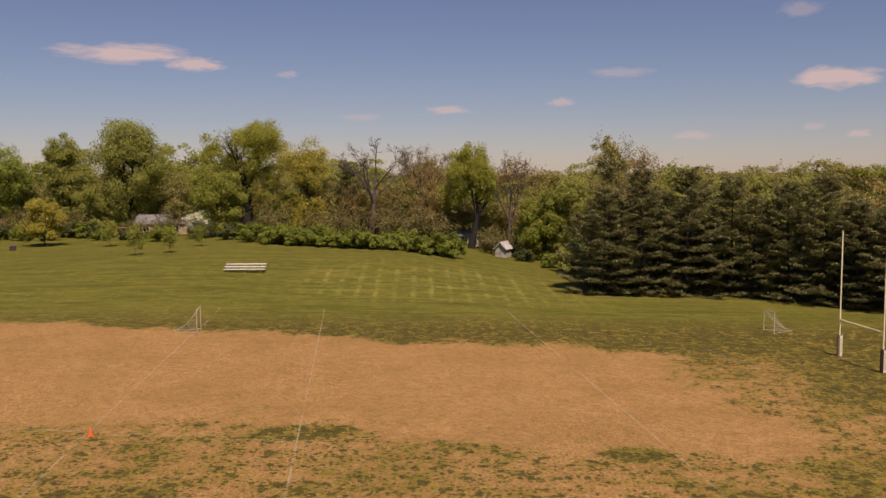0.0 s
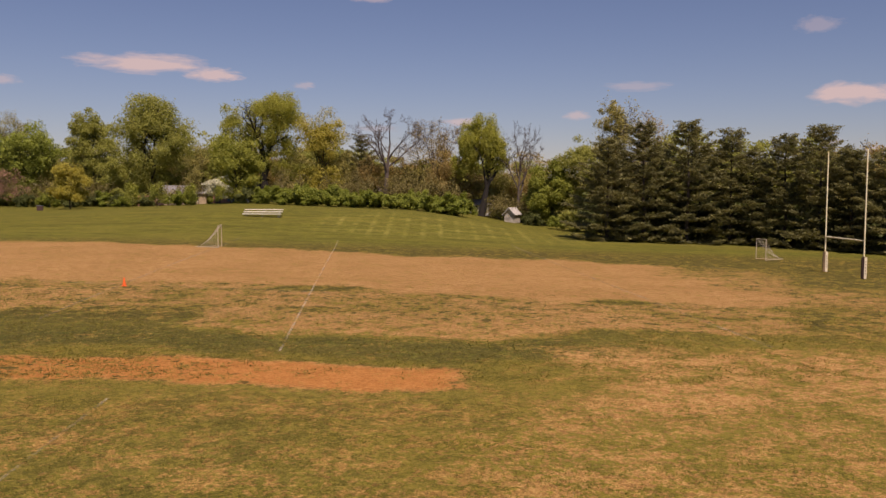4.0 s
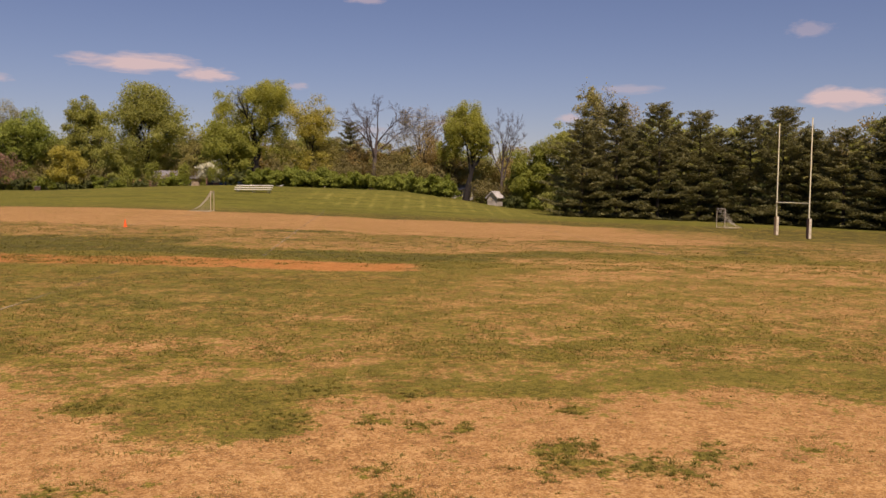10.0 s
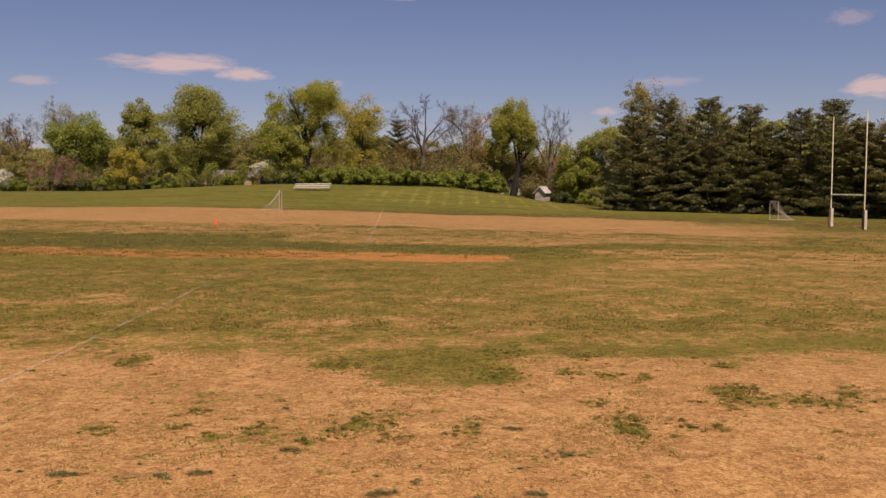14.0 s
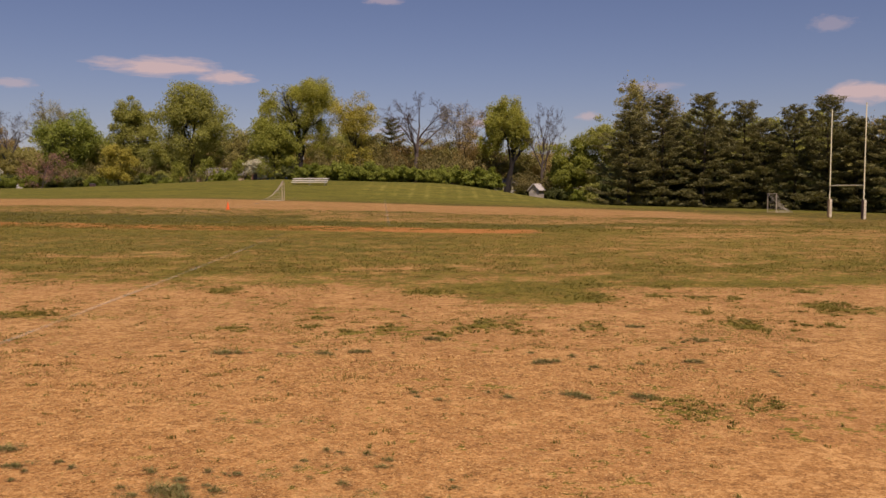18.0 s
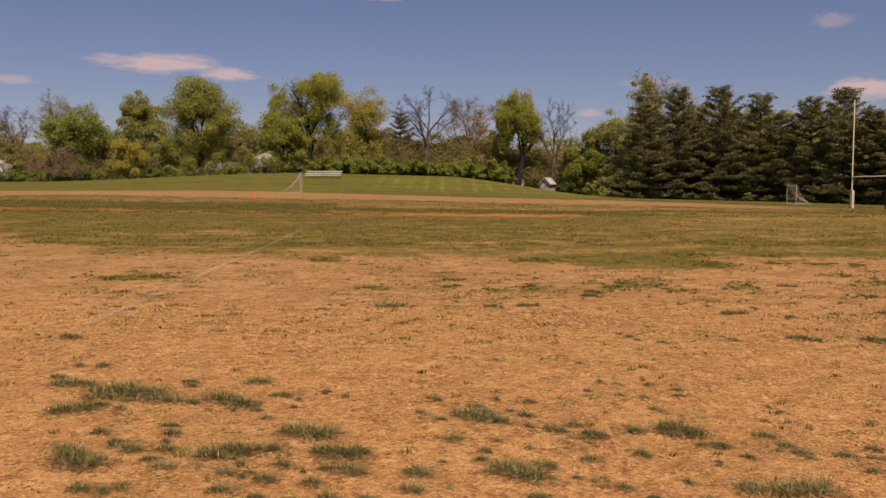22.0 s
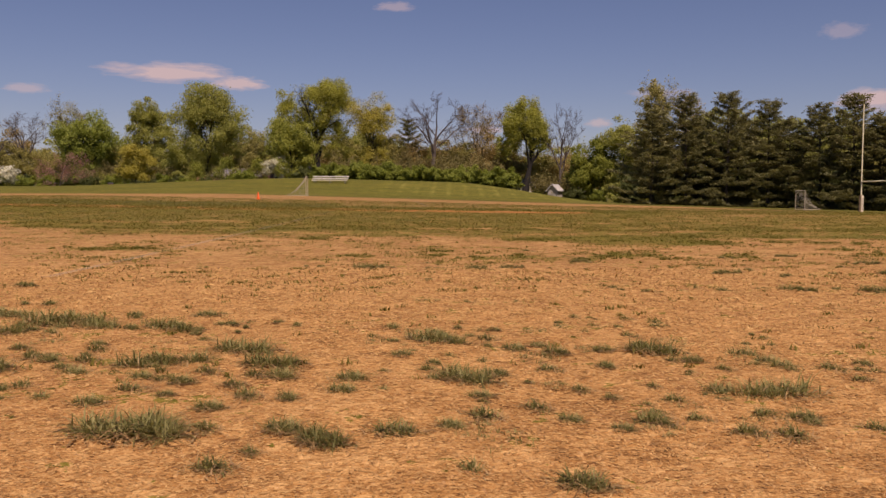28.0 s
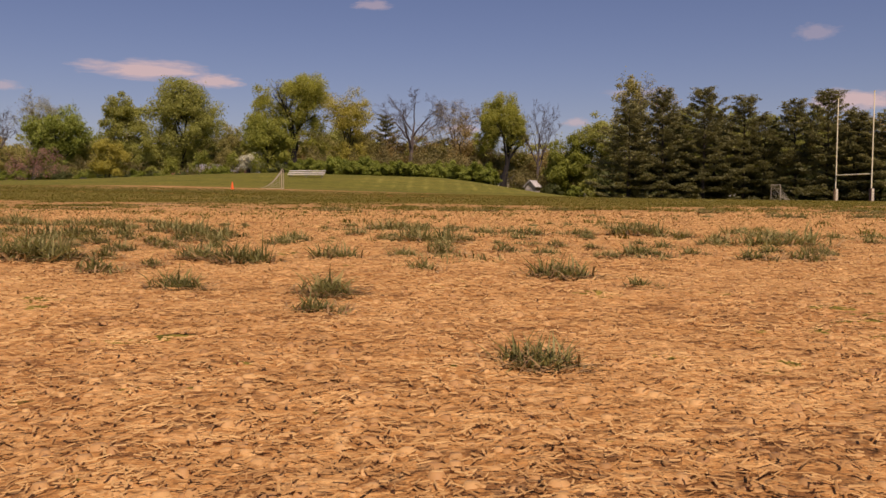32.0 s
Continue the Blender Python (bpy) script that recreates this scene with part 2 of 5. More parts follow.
def terrain(x, y):
    """Height of the ground: a nearly level field that falls to the right, and a grass bank beyond it."""
    field = -0.026 * (np.clip(x, -22, 60) - 10) * sm(8, 75, y)
    bank = 2.3 * (1 - sm(-2, 22, x)) - 1.2 * (1 - sm(-60, -20, x))
    dip = 0.21 * np.exp(-((x - 34.5) / 7) ** 2 - ((y - 71.5) / 8) ** 2)
    return field + bank * sm(86, 120, y) - dip


def ground_z(x, y):
    return float(terrain(np.float64(x), np.float64(y)))


# ---- ground ----


def soft_rect(x, y, x0, x1, y0, y1, ex, ey):
    return sm(x0 - ex, x0 + ex, x) * (1 - sm(x1 - ex, x1 + ex, x)) * sm(y0 - ey, y0 + ey, y) * (1 - sm(y1 - ey, y1 + ey, y))


def blob(x, y, cx, cy, rx, ry):
    return 1 - sm(0.55, 1.25, np.hypot((x - cx) / rx, (y - cy) / ry))


def wavy(x, y, k=1.0):
    return k * (np.sin(0.31 * x + 0.7) * 0.9 + np.sin(0.73 * x - 0.27 * y + 2) * 0.5 + np.sin(1.7 * x + 0.9 * y) * 0.25 + np.sin(0.5 * y + 0.2 * x) * 0.5)


# lone patches of turf on the bare soil near the camera: x, y, half width, half depth
PATCHES = ((4.32, 13.19, 0.19, 0.37), (5.43, 12.86, 0.15, 0.27), (6.85, 13.74, 0.24, 0.24), (4.92, 13.01, 0.27, 0.24), (4.7, 10.05, 0.23, 0.33), (7.25, 11.48, 0.76, 0.41), (8.09, 11.88, 0.21, 0.37), (5.78, 10.28, 0.12, 0.2), (6.65, 12.25, 0.25, 0.26), (0.27, 10.14, 0.17, 0.27), (-0.68, 10.89, 0.22, 0.14), (-0.18, 9.81, 0.2, 0.15), (0.95, 9.66, 0.16, 0.18), (1.62, 10.38, 0.33, 0.55), (1.89, 9.76, 0.17, 0.2), (2.82, 10.21, 0.2, 0.34), (1.21, 10.12, 0.17, 0.26), (3.44, 14.85, 0.44, 0.56), (4.72, 14.46, 0.26, 0.38), (5.4, 10.4, 0.21, 0.27), (4.48, 11.4, 0.16, 0.17), (-0.7, 10.28, 0.12, 0.21), (4.68, 10.46, 0.35, 0.48), (6.35, 11.68, 0.35, 0.65))
PATCHES += ((-4.91, 11.29, 0.61, 0.41), (-2.75, 13.91, 0.28, 0.61), (-1.63, 10.02, 0.17, 0.25), (2.85, 6.19, 0.28, 0.4), (3.51, 6.35, 0.17, 0.31), (3.27, 13.07, 0.4, 0.68), (0.73, 13.77, 0.42, 0.45))


def cover(x, y):
    """How bare, how orange, how lush the ground is."""
    yy = y + wavy(x, y, 0.9)
    xx = x + wavy(y, x, 1.2)
    slant = y + 0.11 * x
    ragged = wavy(x * 2.6, y * 2.3, 0.45)
    # the wide trodden middle of the playing field
    main = sm(53.6, 56.8, yy + 0.45 * np.clip(x, 0, 12)) * (1 - sm(76.6, 79.6, yy + 0.18 * np.clip(x, -40, 20) + ragged)) * sm(-95, -85, x) * (1 - sm(18.5, 24, xx + 0.12 * (y - 66)))
    bare = 0.97 * main
    for k, x0, x1, y0, y1, ex, ey in ((0.6, -6.5, 20, 40.8, 46.5, 1.2, 1.0), (0.5, -60, 22, 46, 57, 2, 1.5), (0.55, 16, 29, 52, 72, 3, 4), (0.4, 5, 70, 17, 36, 3, 2.5), (0.52, 6, 70, 27.5, 38, 3, 2), (0.28, -40, 70, 15, 29, 3, 3),
                                      (0.5, -1.5, 4.5, 17.4, 19.4, 1.2, 0.6), (0.5, 6.5, 11, 18.2, 19.8, 1.5, 0.5), (0.44, -40, 70, 15.0, 17.6, 3, 1.2), (0.5, 22, 60, 36, 58, 6, 6), (0.5, -9, -3, 19.6, 21.6, 1.5, 0.5), (0.5, 1, 5, 20.6, 21.8, 1.2, 0.4)):
        bare = np.maximum(bare, k * soft_rect(xx, yy, x0, x1, y0, y1, ex, ey))
    # the worn ground at the near end
    near = y + wavy(x * 2.2, y * 2.0, 0.4) + 0.7 * np.sin(1.15 * x + 0.4) * sm(3, 6, x) - 0.8 * np.maximum(0, -4.5 - x)
    bare = np.maximum(bare, 0.95 * (1 - sm(13.0, 16.6, near)))
    for cx, cy, rx, ry, d in ((2.3, 13.5, 1.3, 1.7, 0.72), (-2.5, 54.2, 2.6, 1.3, 0.55), (13, 51.0, 1.8, 1.2, 0.6), (5.5, 14.8, 2.2, 0.6, 0.5), (-4.1, 11.0, 1.0, 0.5, 0.3)):
        bare = bare - d * blob(x, y, cx, cy, rx, ry)
    for cx, cy, rx, ry in PATCHES:
        bare = bare - (0.6 if rx > 0.3 else 0.5) * blob(x, y, cx, cy, max(rx, 0.2), max(ry, 0.25))
    bare = np.maximum(bare, 0.5 * blob(x, y, -13.8, 79.5, 3.5, 1.6))
    clay = soft_rect(x, slant + wavy(x * 1.7, y, 0.3), -80, 4.6, 31.9, 35.1, 0.9, 0.4)
    clay = np.maximum(clay, 0.35 * soft_rect(x, slant, -5, 5, 28.4, 31.0, 2, 0.8))
    bare = np.maximum(bare, clay * (0.66 + 0.3 * sm(-7, 2, x)))
    lush = soft_rect(x, yy, -60, 11, 36.4, 40.4, 3, 0.7) + 0.9 * soft_rect(xx, yy, -60, -6, 40, 45.6, 1.5, 1) + 0.35 * soft_rect(x, yy, -40, 2, 21, 30, 3, 2) + 0.45 * sm(81, 90, y)
    worn = soft_rect(x, y, -9, 21, 96, 115, 3, 4)
    return np.clip(bare, 0, 1), np.clip(clay, 0, 1), np.clip(lush, 0, 1), np.clip(worn, 0, 1)


def bumps(x, y):
    """Small unevenness of the trodden soil."""
    near = np.exp(-((x / 7) ** 2 + ((y - 3) / 8) ** 2))
    fold = 0.008 * np.sin(x * 5.1 + 1.3 * np.sin(y * 3.3)) * np.sin(y * 4.3)
    fine = 0.0028 * np.sin(x * 31 + 2 * np.sin(y * 23)) * np.sin(y * 27 + 1.7 * np.sin(x * 19)) + 0.0018 * np.sin(x * 67 + 3 * np.sin(y * 41)) * np.sin(y * 59)
    return near * fold + fine * np.exp(-(((x + 0.4) / 1.6) ** 2 + ((y - 1.7) / 1.5) ** 2))


def ground_mesh():
    def axis(stops):
        out = []
        for (a, b, step) in stops:
            out += list(np.arange(a, b, step))
        return np.array(out + [stops[-1][1]])
    xs = np.concatenate([-np.geomspace(4000, 70, 16), axis([(-66, -30, 1.5), (-30, -8, 0.5), (-8, -2.0, 0.2), (-2.0, 1.2, 0.025), (1.2, 8, 0.2), (8, 40, 0.5), (40, 66, 1.5)]), np.geomspace(70, 4000, 16)])
    ys = np.concatenate([-np.geomspace(4000, 22, 14), axis([(-20, -2, 1.0), (-2, 0.8, 0.2), (0.8, 3.4, 0.025), (3.4, 18, 0.2), (18, 60, 0.4), (60, 130, 0.7), (130, 200, 2.5)]), np.geomspace(205, 5000, 18)])
    gx, gy = np.meshgrid(xs, ys)
    gz = terrain(gx, gy)
    nx = len(xs)
    verts = np.stack([gx.ravel(), gy.ravel(), gz.ravel()], 1)
    verts[:, 2] += bumps(verts[:, 0], verts[:, 1])
    i = (np.arange(len(ys) - 1)[:, None] * nx + np.arange(nx - 1)).ravel()
    faces = np.stack([i, i + 1, i + nx + 1, i + nx], 1)
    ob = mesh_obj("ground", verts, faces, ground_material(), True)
    b, c, l, d = cover(verts[:, 0], verts[:, 1])
    att = ob.data.color_attributes.new("cover", "FLOAT_COLOR", "POINT")
    att.data.foreach_set("color", np.stack([b, c, l, d], 1).astype(np.float32).ravel())
    return tagged(ob, "worn grass playing field with bare dirt patches and a grass bank", "ground", kind="structure")


def ground_material():
    m, nt, b = node_mat("field_ground")
    att = nt.nodes.new("ShaderNodeAttribute")
    att.attribute_name = "cover"
    sep = nt.nodes.new("ShaderNodeSeparateColor")
    nt.links.new(att.outputs["Color"], sep.inputs["Color"])
    bare, clay, lush = sep.outputs
    dry = att.outputs["Alpha"]
    big, mid, fine = noise_node(nt, 0.16, 3), noise_node(nt, 0.8, 5, 0.62), noise_node(nt, 4.5, 5, 0.68)
    crumb, grit, dust = noise_node(nt, 17.0, 4, 0.7), noise_node(nt, 75.0, 3, 0.7), noise_node(nt, 260.0, 2, 0.6)

    def centred(f, k):
        return math_node(nt, "MULTIPLY", math_node(nt, "SUBTRACT", f, 0.5), k)

    def steps(f, lo, hi):
        return ramp(nt, f, [(lo, (0, 0, 0)), (hi, (1, 1, 1))])

    # how much grass stands at a spot
    edge = math_node(nt, "ADD", math_node(nt, "ADD", centred(mid, 2.5), centred(fine, 4.2)), math_node(nt, "ADD", centred(big, 1.2), centred(crumb, 2.6)))
    amount = math_node(nt, "SUBTRACT", math_node(nt, "ADD", edge, 0.86), math_node(nt, "MULTIPLY", bare, 1.12))
    grass = steps(amount, 0.345, 0.425)
    geo = nt.nodes.new("ShaderNodeNewGeometry").outputs["Position"]
    wob = nt.nodes.new("ShaderNodeTexNoise")
    wob.inputs["Scale"].default_value = 30.0
    nt.links.new(geo, wob.inputs["Vector"])
    warp = nt.nodes.new("ShaderNodeVectorMath")
    warp.operation = "MULTIPLY_ADD"
    nt.links.new(wob.outputs["Color"], warp.inputs[0])
    warp.inputs[1].default_value = (0.03, 0.03, 0.03)
    nt.links.new(geo, warp.inputs[2])
    c1, c2, c3, c4 = (cells(nt, k, warp.outputs["Vector"]) for k in (140.0, 42.0, 11.0, 2.6))
    tone = math_node(nt, "ADD", math_node(nt, "ADD", centred(c1, 0.5), centred(c2, 0.62)), math_node(nt, "ADD", centred(c3, 0.42), centred(c4, 0.22)))
    tone = math_node(nt, "ADD", tone, math_node(nt, "ADD", centred(grit, 1.2), centred(fine, 0.9)))
    tone = math_node(nt, "ADD", tone, 0.5, True)
    dirt = ramp(nt, tone, [(0.0, (0.185, 0.082, 0.027)), (0.25, (0.355, 0.168, 0.052)), (0.6, (0.485, 0.242, 0.077)), (1.0, (0.69, 0.40, 0.155))])
    fibres = []
    for turn, k in ((35, 1.0), (-52, 0.85), (80, 1.2)):
        mp = add_node(nt, "ShaderNodeMapping", Scale=(48.0 * k, 125.0 * k, 40.0), Rotation=(0, 0, radians(turn)))
        nt.links.new(warp.outputs["Vector"], mp.inputs["Vector"])
        fibres.append(noise_node(nt, 1.0, 2, 0.5, mp.outputs["Vector"]))
    ahead_y = add_node(nt, "ShaderNodeSeparateXYZ")
    nt.links.new(geo, ahead_y.inputs["Vector"])
    close = math_node(nt, "SUBTRACT", 1.0, math_node(nt, "MULTIPLY", math_node(nt, "SUBTRACT", ahead_y.outputs["Y"], 4.8), 0.25, True))
    grain = add_node(nt, "ShaderNodeTexVoronoi", Scale=30.0, Randomness=1.0)
    nt.links.new(warp.outputs["Vector"], grain.inputs["Vector"])
    chip = math_node(nt, "SUBTRACT", 1.0, steps(math_node(nt, "ADD", grain.outputs["Distance"], centred(crumb, 0.9)), 0.2, 0.27))
    flake = add_node(nt, "ShaderNodeTexVoronoi", Scale=13.0, Randomness=1.0)
    nt.links.new(warp.outputs["Vector"], flake.inputs["Vector"])
    clod = math_node(nt, "SUBTRACT", 1.0, steps(math_node(nt, "ADD", flake.outputs["Distance"], centred(fine, 1.3)), 0.1, 0.18))
    pale = math_node(nt, "MAXIMUM", fibres[0], fibres[1])
    dark = math_node(nt, "MINIMUM", fibres[1], fibres[2])
    dirt = mixc(nt, math_node(nt, "MULTIPLY", steps(pale, 0.58, 0.68), math_node(nt, "ADD", 0.15, math_node(nt, "MULTIPLY", close, 0.35))), dirt, (0.62, 0.375, 0.15))
    dirt = mixc(nt, math_node(nt, "MULTIPLY", chip, math_node(nt, "SUBTRACT", 0.55, math_node(nt, "MULTIPLY", close, 0.4))), dirt, (0.72, 0.47, 0.22))
    dirt = mixc(nt, math_node(nt, "MULTIPLY", clod, 0.35), dirt, (0.15, 0.082, 0.035))
    dirt = mixc(nt, math_node(nt, "MULTIPLY", math_node(nt, "SUBTRACT", 1.0, steps(dark, 0.3, 0.4)), math_node(nt, "ADD", 0.1, math_node(nt, "MULTIPLY", close, 0.12))), dirt, (0.165, 0.075, 0.035))
    dirt = mixc(nt, math_node(nt, "MULTIPLY", steps(big, 0.4, 0.65), 0.22), dirt, (0.36, 0.175, 0.062))
    dirt = mixc(nt, math_node(nt, "MULTIPLY", steps(mid, 0.47, 0.66), 0.28), dirt, (0.33, 0.155, 0.062))
    clayc = ramp(nt, tone, [(0.1, (0.27, 0.108, 0.03)), (0.5, (0.43, 0.168, 0.044)), (0.9, (0.5, 0.235, 0.075))])
    far = add_node(nt, "ShaderNodeSeparateXYZ")
    nt.links.new(geo, far.inputs["Vector"])
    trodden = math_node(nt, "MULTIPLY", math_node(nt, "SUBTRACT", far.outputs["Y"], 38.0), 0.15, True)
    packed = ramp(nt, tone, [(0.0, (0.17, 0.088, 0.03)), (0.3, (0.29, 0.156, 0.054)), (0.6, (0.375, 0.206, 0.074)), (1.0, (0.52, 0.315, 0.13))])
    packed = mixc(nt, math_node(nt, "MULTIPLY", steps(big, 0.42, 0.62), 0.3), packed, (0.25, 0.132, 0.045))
    # dirt multiplied darker with distance: shaded sides at grazing view put into its colour
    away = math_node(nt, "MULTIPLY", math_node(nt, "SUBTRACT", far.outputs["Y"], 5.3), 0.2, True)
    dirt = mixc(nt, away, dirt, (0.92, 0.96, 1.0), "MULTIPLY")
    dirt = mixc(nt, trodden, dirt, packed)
    soil = mixc(nt, clay, dirt, clayc)
    thatch = ramp(nt, tone, [(0.0, (0.1, 0.062, 0.016)), (0.35, (0.225, 0.136, 0.033)), (0.65, (0.315, 0.187, 0.047)), (1.0, (0.51, 0.315, 0.1))])
    soil = mixc(nt, math_node(nt, "SUBTRACT", 1.0, steps(bare, 0.2, 0.5)), soil, thatch)
    turf = ramp(nt, tone, [(0.0, (0.048, 0.045, 0.008)), (0.3, (0.12, 0.103, 0.015)), (0.6, (0.182, 0.148, 0.021)), (1.0, (0.33, 0.235, 0.052))])
    deep = ramp(nt, tone, [(0.0, (0.026, 0.03, 0.007)), (0.4, (0.075, 0.08, 0.014)), (0.75, (0.132, 0.126, 0.022)), (1.0, (0.25, 0.195, 0.05))])
    lawn = ramp(nt, tone, [(0.0, (0.072, 0.076, 0.01)), (0.4, (0.128, 0.13, 0.016)), (0.7, (0.182, 0.17, 0.024)), (1.0, (0.28, 0.235, 0.05))])
    green = mixc(nt, lush, turf, deep)
    bank = math_node(nt, "MULTIPLY", math_node(nt, "SUBTRACT", far.outputs["Y"], 82.0), 0.12, True)
    lawn = mixc(nt, math_node(nt, "MULTIPLY", steps(mid, 0.42, 0.6), 0.5), lawn, (0.088, 0.09, 0.014))
    rowmap = add_node(nt, "ShaderNodeMapping", Scale=(0.16, 1.9, 1.0), Rotation=(0, 0, radians(-3)))
    nt.links.new(geo, rowmap.inputs["Vector"])
    mown = noise_node(nt, 1.0, 4, 0.7, rowmap.outputs["Vector"])
    lawn = mixc(nt, math_node(nt, "MULTIPLY", steps(mown, 0.5, 0.6), 0.7), lawn, (0.065, 0.07, 0.011))
    lawn = mixc(nt, math_node(nt, "SUBTRACT", 0.55, steps(mown, 0.38, 0.48), True), lawn, (0.23, 0.2, 0.035))
    lawn = mixc(nt, math_node(nt, "MULTIPLY", steps(fine, 0.5, 0.6), 0.45), lawn, (0.055, 0.062, 0.01))
    lawn = mixc(nt, math_node(nt, "MULTIPLY", math_node(nt, "SUBTRACT", 1.0, steps(crumb, 0.36, 0.44)), 0.5), lawn, (0.24, 0.215, 0.04))
    green = mixc(nt, bank, green, lawn)
    mp = add_node(nt, "ShaderNodeMapping", Scale=(0.06, 0.5, 0.5))
    nt.links.new(geo, mp.inputs["Vector"])
    swath = noise_node(nt, 1.0, 3, 0.6, mp.outputs["Vector"])
    green = mixc(nt, math_node(nt, "MULTIPLY", steps(swath, 0.45, 0.62), 0.4), green, (0.205, 0.168, 0.033))
    tracks = []
    for axis, pitch in (("X", 3.3), ("Y", 2.1)):
        wave = math_node(nt, "SINE", math_node(nt, "MULTIPLY", math_node(nt, "ADD", far.outputs[axis], centred(mid, 0.7)), pitch))
        tracks.append(math_node(nt, "MULTIPLY", math_node(nt, "SUBTRACT", wave, 0.3), 1.5, True))
    track = math_node(nt, "MULTIPLY", math_node(nt, "MAXIMUM", tracks[0], math_node(nt, "MULTIPLY", tracks[1], 0.8)), math_node(nt, "MULTIPLY", dry, math_node(nt, "MULTIPLY", steps(mid, 0.36, 0.6), steps(fine, 0.3, 0.6))))
    green = mixc(nt, math_node(nt, "MULTIPLY", math_node(nt, "MULTIPLY", track, steps(noise_node(nt, 0.33, 3, 0.6), 0.38, 0.56)), 0.95), green, (0.4, 0.35, 0.085))
    # dark knots of coarser grass
    shake = add_node(nt, "ShaderNodeTexNoise", Scale=2.6, Detail=4.0, Roughness=0.7)
    nt.links.new(geo, shake.inputs["Vector"])
    bent = nt.nodes.new("ShaderNodeVectorMath")
    bent.operation = "MULTIPLY_ADD"
    nt.links.new(shake.outputs["Color"], bent.inputs[0])
    bent.inputs[1].default_value = (0.28, 0.28, 0.0)
    nt.links.new(geo, bent.inputs[2])
    knots = None
    for scale, base in ((1.5, 0.16), (3.6, 0.2)):
        vor = add_node(nt, "ShaderNodeTexVoronoi", Scale=scale, Randomness=1.0)
        nt.links.new(bent.outputs["Vector"], vor.inputs["Vector"])
        room = math_node(nt, "ADD", math_node(nt, "MULTIPLY", math_node(nt, "SUBTRACT", 0.8, bare), 0.46), math_node(nt, "ADD", centred(mid, 1.0), centred(fine, 0.7)))
        k = steps(math_node(nt, "SUBTRACT", math_node(nt, "ADD", room, base), vor.outputs["Distance"]), 0.0, 0.07)
        knots = k if knots is None else math_node(nt, "MAXIMUM", knots, k)
    open_ground = math_node(nt, "SUBTRACT", 1.0, steps(bare, 0.72, 0.94))
    force = math_node(nt, "ADD", 0.2, math_node(nt, "MULTIPLY", math_node(nt, "MAXIMUM", math_node(nt, "MAXIMUM", trodden, clay), math_node(nt, "MULTIPLY", lush, 0.6)), 0.75))
    force = math_node(nt, "MULTIPLY", force, math_node(nt, "SUBTRACT", 1.0, math_node(nt, "MULTIPLY", bank, 0.75)))
    knots = math_node(nt, "MULTIPLY", math_node(nt, "MULTIPLY", knots, force), open_ground)
    knotc = ramp(nt, tone, [(0.1, (0.033, 0.03, 0.008)), (0.5, (0.07, 0.06, 0.014)), (0.9, (0.14, 0.108, 0.03))])
    grass = math_node(nt, "MAXIMUM", grass, bank)
    keep = math_node(nt, "MULTIPLY", clay, 0.35)
    grass = math_node(nt, "MULTIPLY", grass, math_node(nt, "SUBTRACT", 1.0, keep))
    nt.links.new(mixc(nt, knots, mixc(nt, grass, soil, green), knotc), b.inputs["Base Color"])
    b.inputs["Roughness"].default_value = 0.95
    b.inputs["Specular IOR Level"].default_value = 0.1
    h = math_node(nt, "ADD", math_node(nt, "MULTIPLY", grit, 0.18), math_node(nt, "MULTIPLY", fine, 0.9))
    h = math_node(nt, "ADD", h, math_node(nt, "ADD", math_node(nt, "MULTIPLY", crumb, 0.5), math_node(nt, "MULTIPLY", dust, 0.06)))
    set_bump(nt, b, h, 0.8, 0.05)
    return m


ground_mesh()


# ---- white field lines, worn chalk lying on the turf ----
def chalk_mat(name, strong):
    m, nt, b = node_mat(name)
    b.inputs["Base Color"].default_value = (0.6, 0.49, 0.33, 1)
    b.inputs["Roughness"].default_value = 0.95
    f = noise_node(nt, 9.0, 6, 0.75)
    g = noise_node(nt, 0.5, 3)
    a = ramp(nt, math_node(nt, "ADD", f, math_node(nt, "MULTIPLY", math_node(nt, "SUBTRACT", g, 0.5), 0.9)), [(0.34, (0, 0, 0)), (0.64, (strong, strong, strong))])
    nt.links.new(a, b.inputs["Alpha"])
    return m


CHALK, CHALK_FRESH = chalk_mat("chalk", 0.42), chalk_mat("chalk_fresh", 0.36)


def field_line(x0, y0, x1, y1, width=0.1, mat=None, lift=0.012):
    n = max(8, int(math.hypot(x1 - x0, y1 - y0) / 0.4))
    t = np.linspace(0, 1, n + 1)
    cx, cy = x0 + (x1 - x0) * t, y0 + (y1 - y0) * t
    d = np.array([y0 - y1, x1 - x0]) / math.hypot(x1 - x0, y1 - y0) * width / 2
    v = []
    for s in (-1, 1):
        px, py = cx + s * d[0], cy + s * d[1]
        v.append(np.stack([px, py, terrain(px, py) + lift], 1))
    verts = np.concatenate(v)
    i = np.arange(n)
    faces = np.stack([i, i + 1, i + n + 2, i + n + 1], 1)
    return tagged(mesh_obj("field_line", verts, faces, mat or CHALK), "faded white chalk line on the field", "field line", "field lines", "structure")


for row in ((-15.5, 92.5, -12.6, 43.0), (-5.8, 91, -1.6, 37.0), (11.2, 92.7, 16.1, 38.7), (-5.0, 30.5, -3.87, 7.3, 0.09, CHALK_FRESH, 0.016), (-18, 54.7, -1.8, 52.4), (24.5, 76, 28.8, 62), (17.9, 103.7, 32.8, 100.2, 0.16, CHALK_FRESH, 0.03), (32.8, 100.2, 45, 98.6, 0.16, CHALK_FRESH, 0.03)):
    field_line(*row)


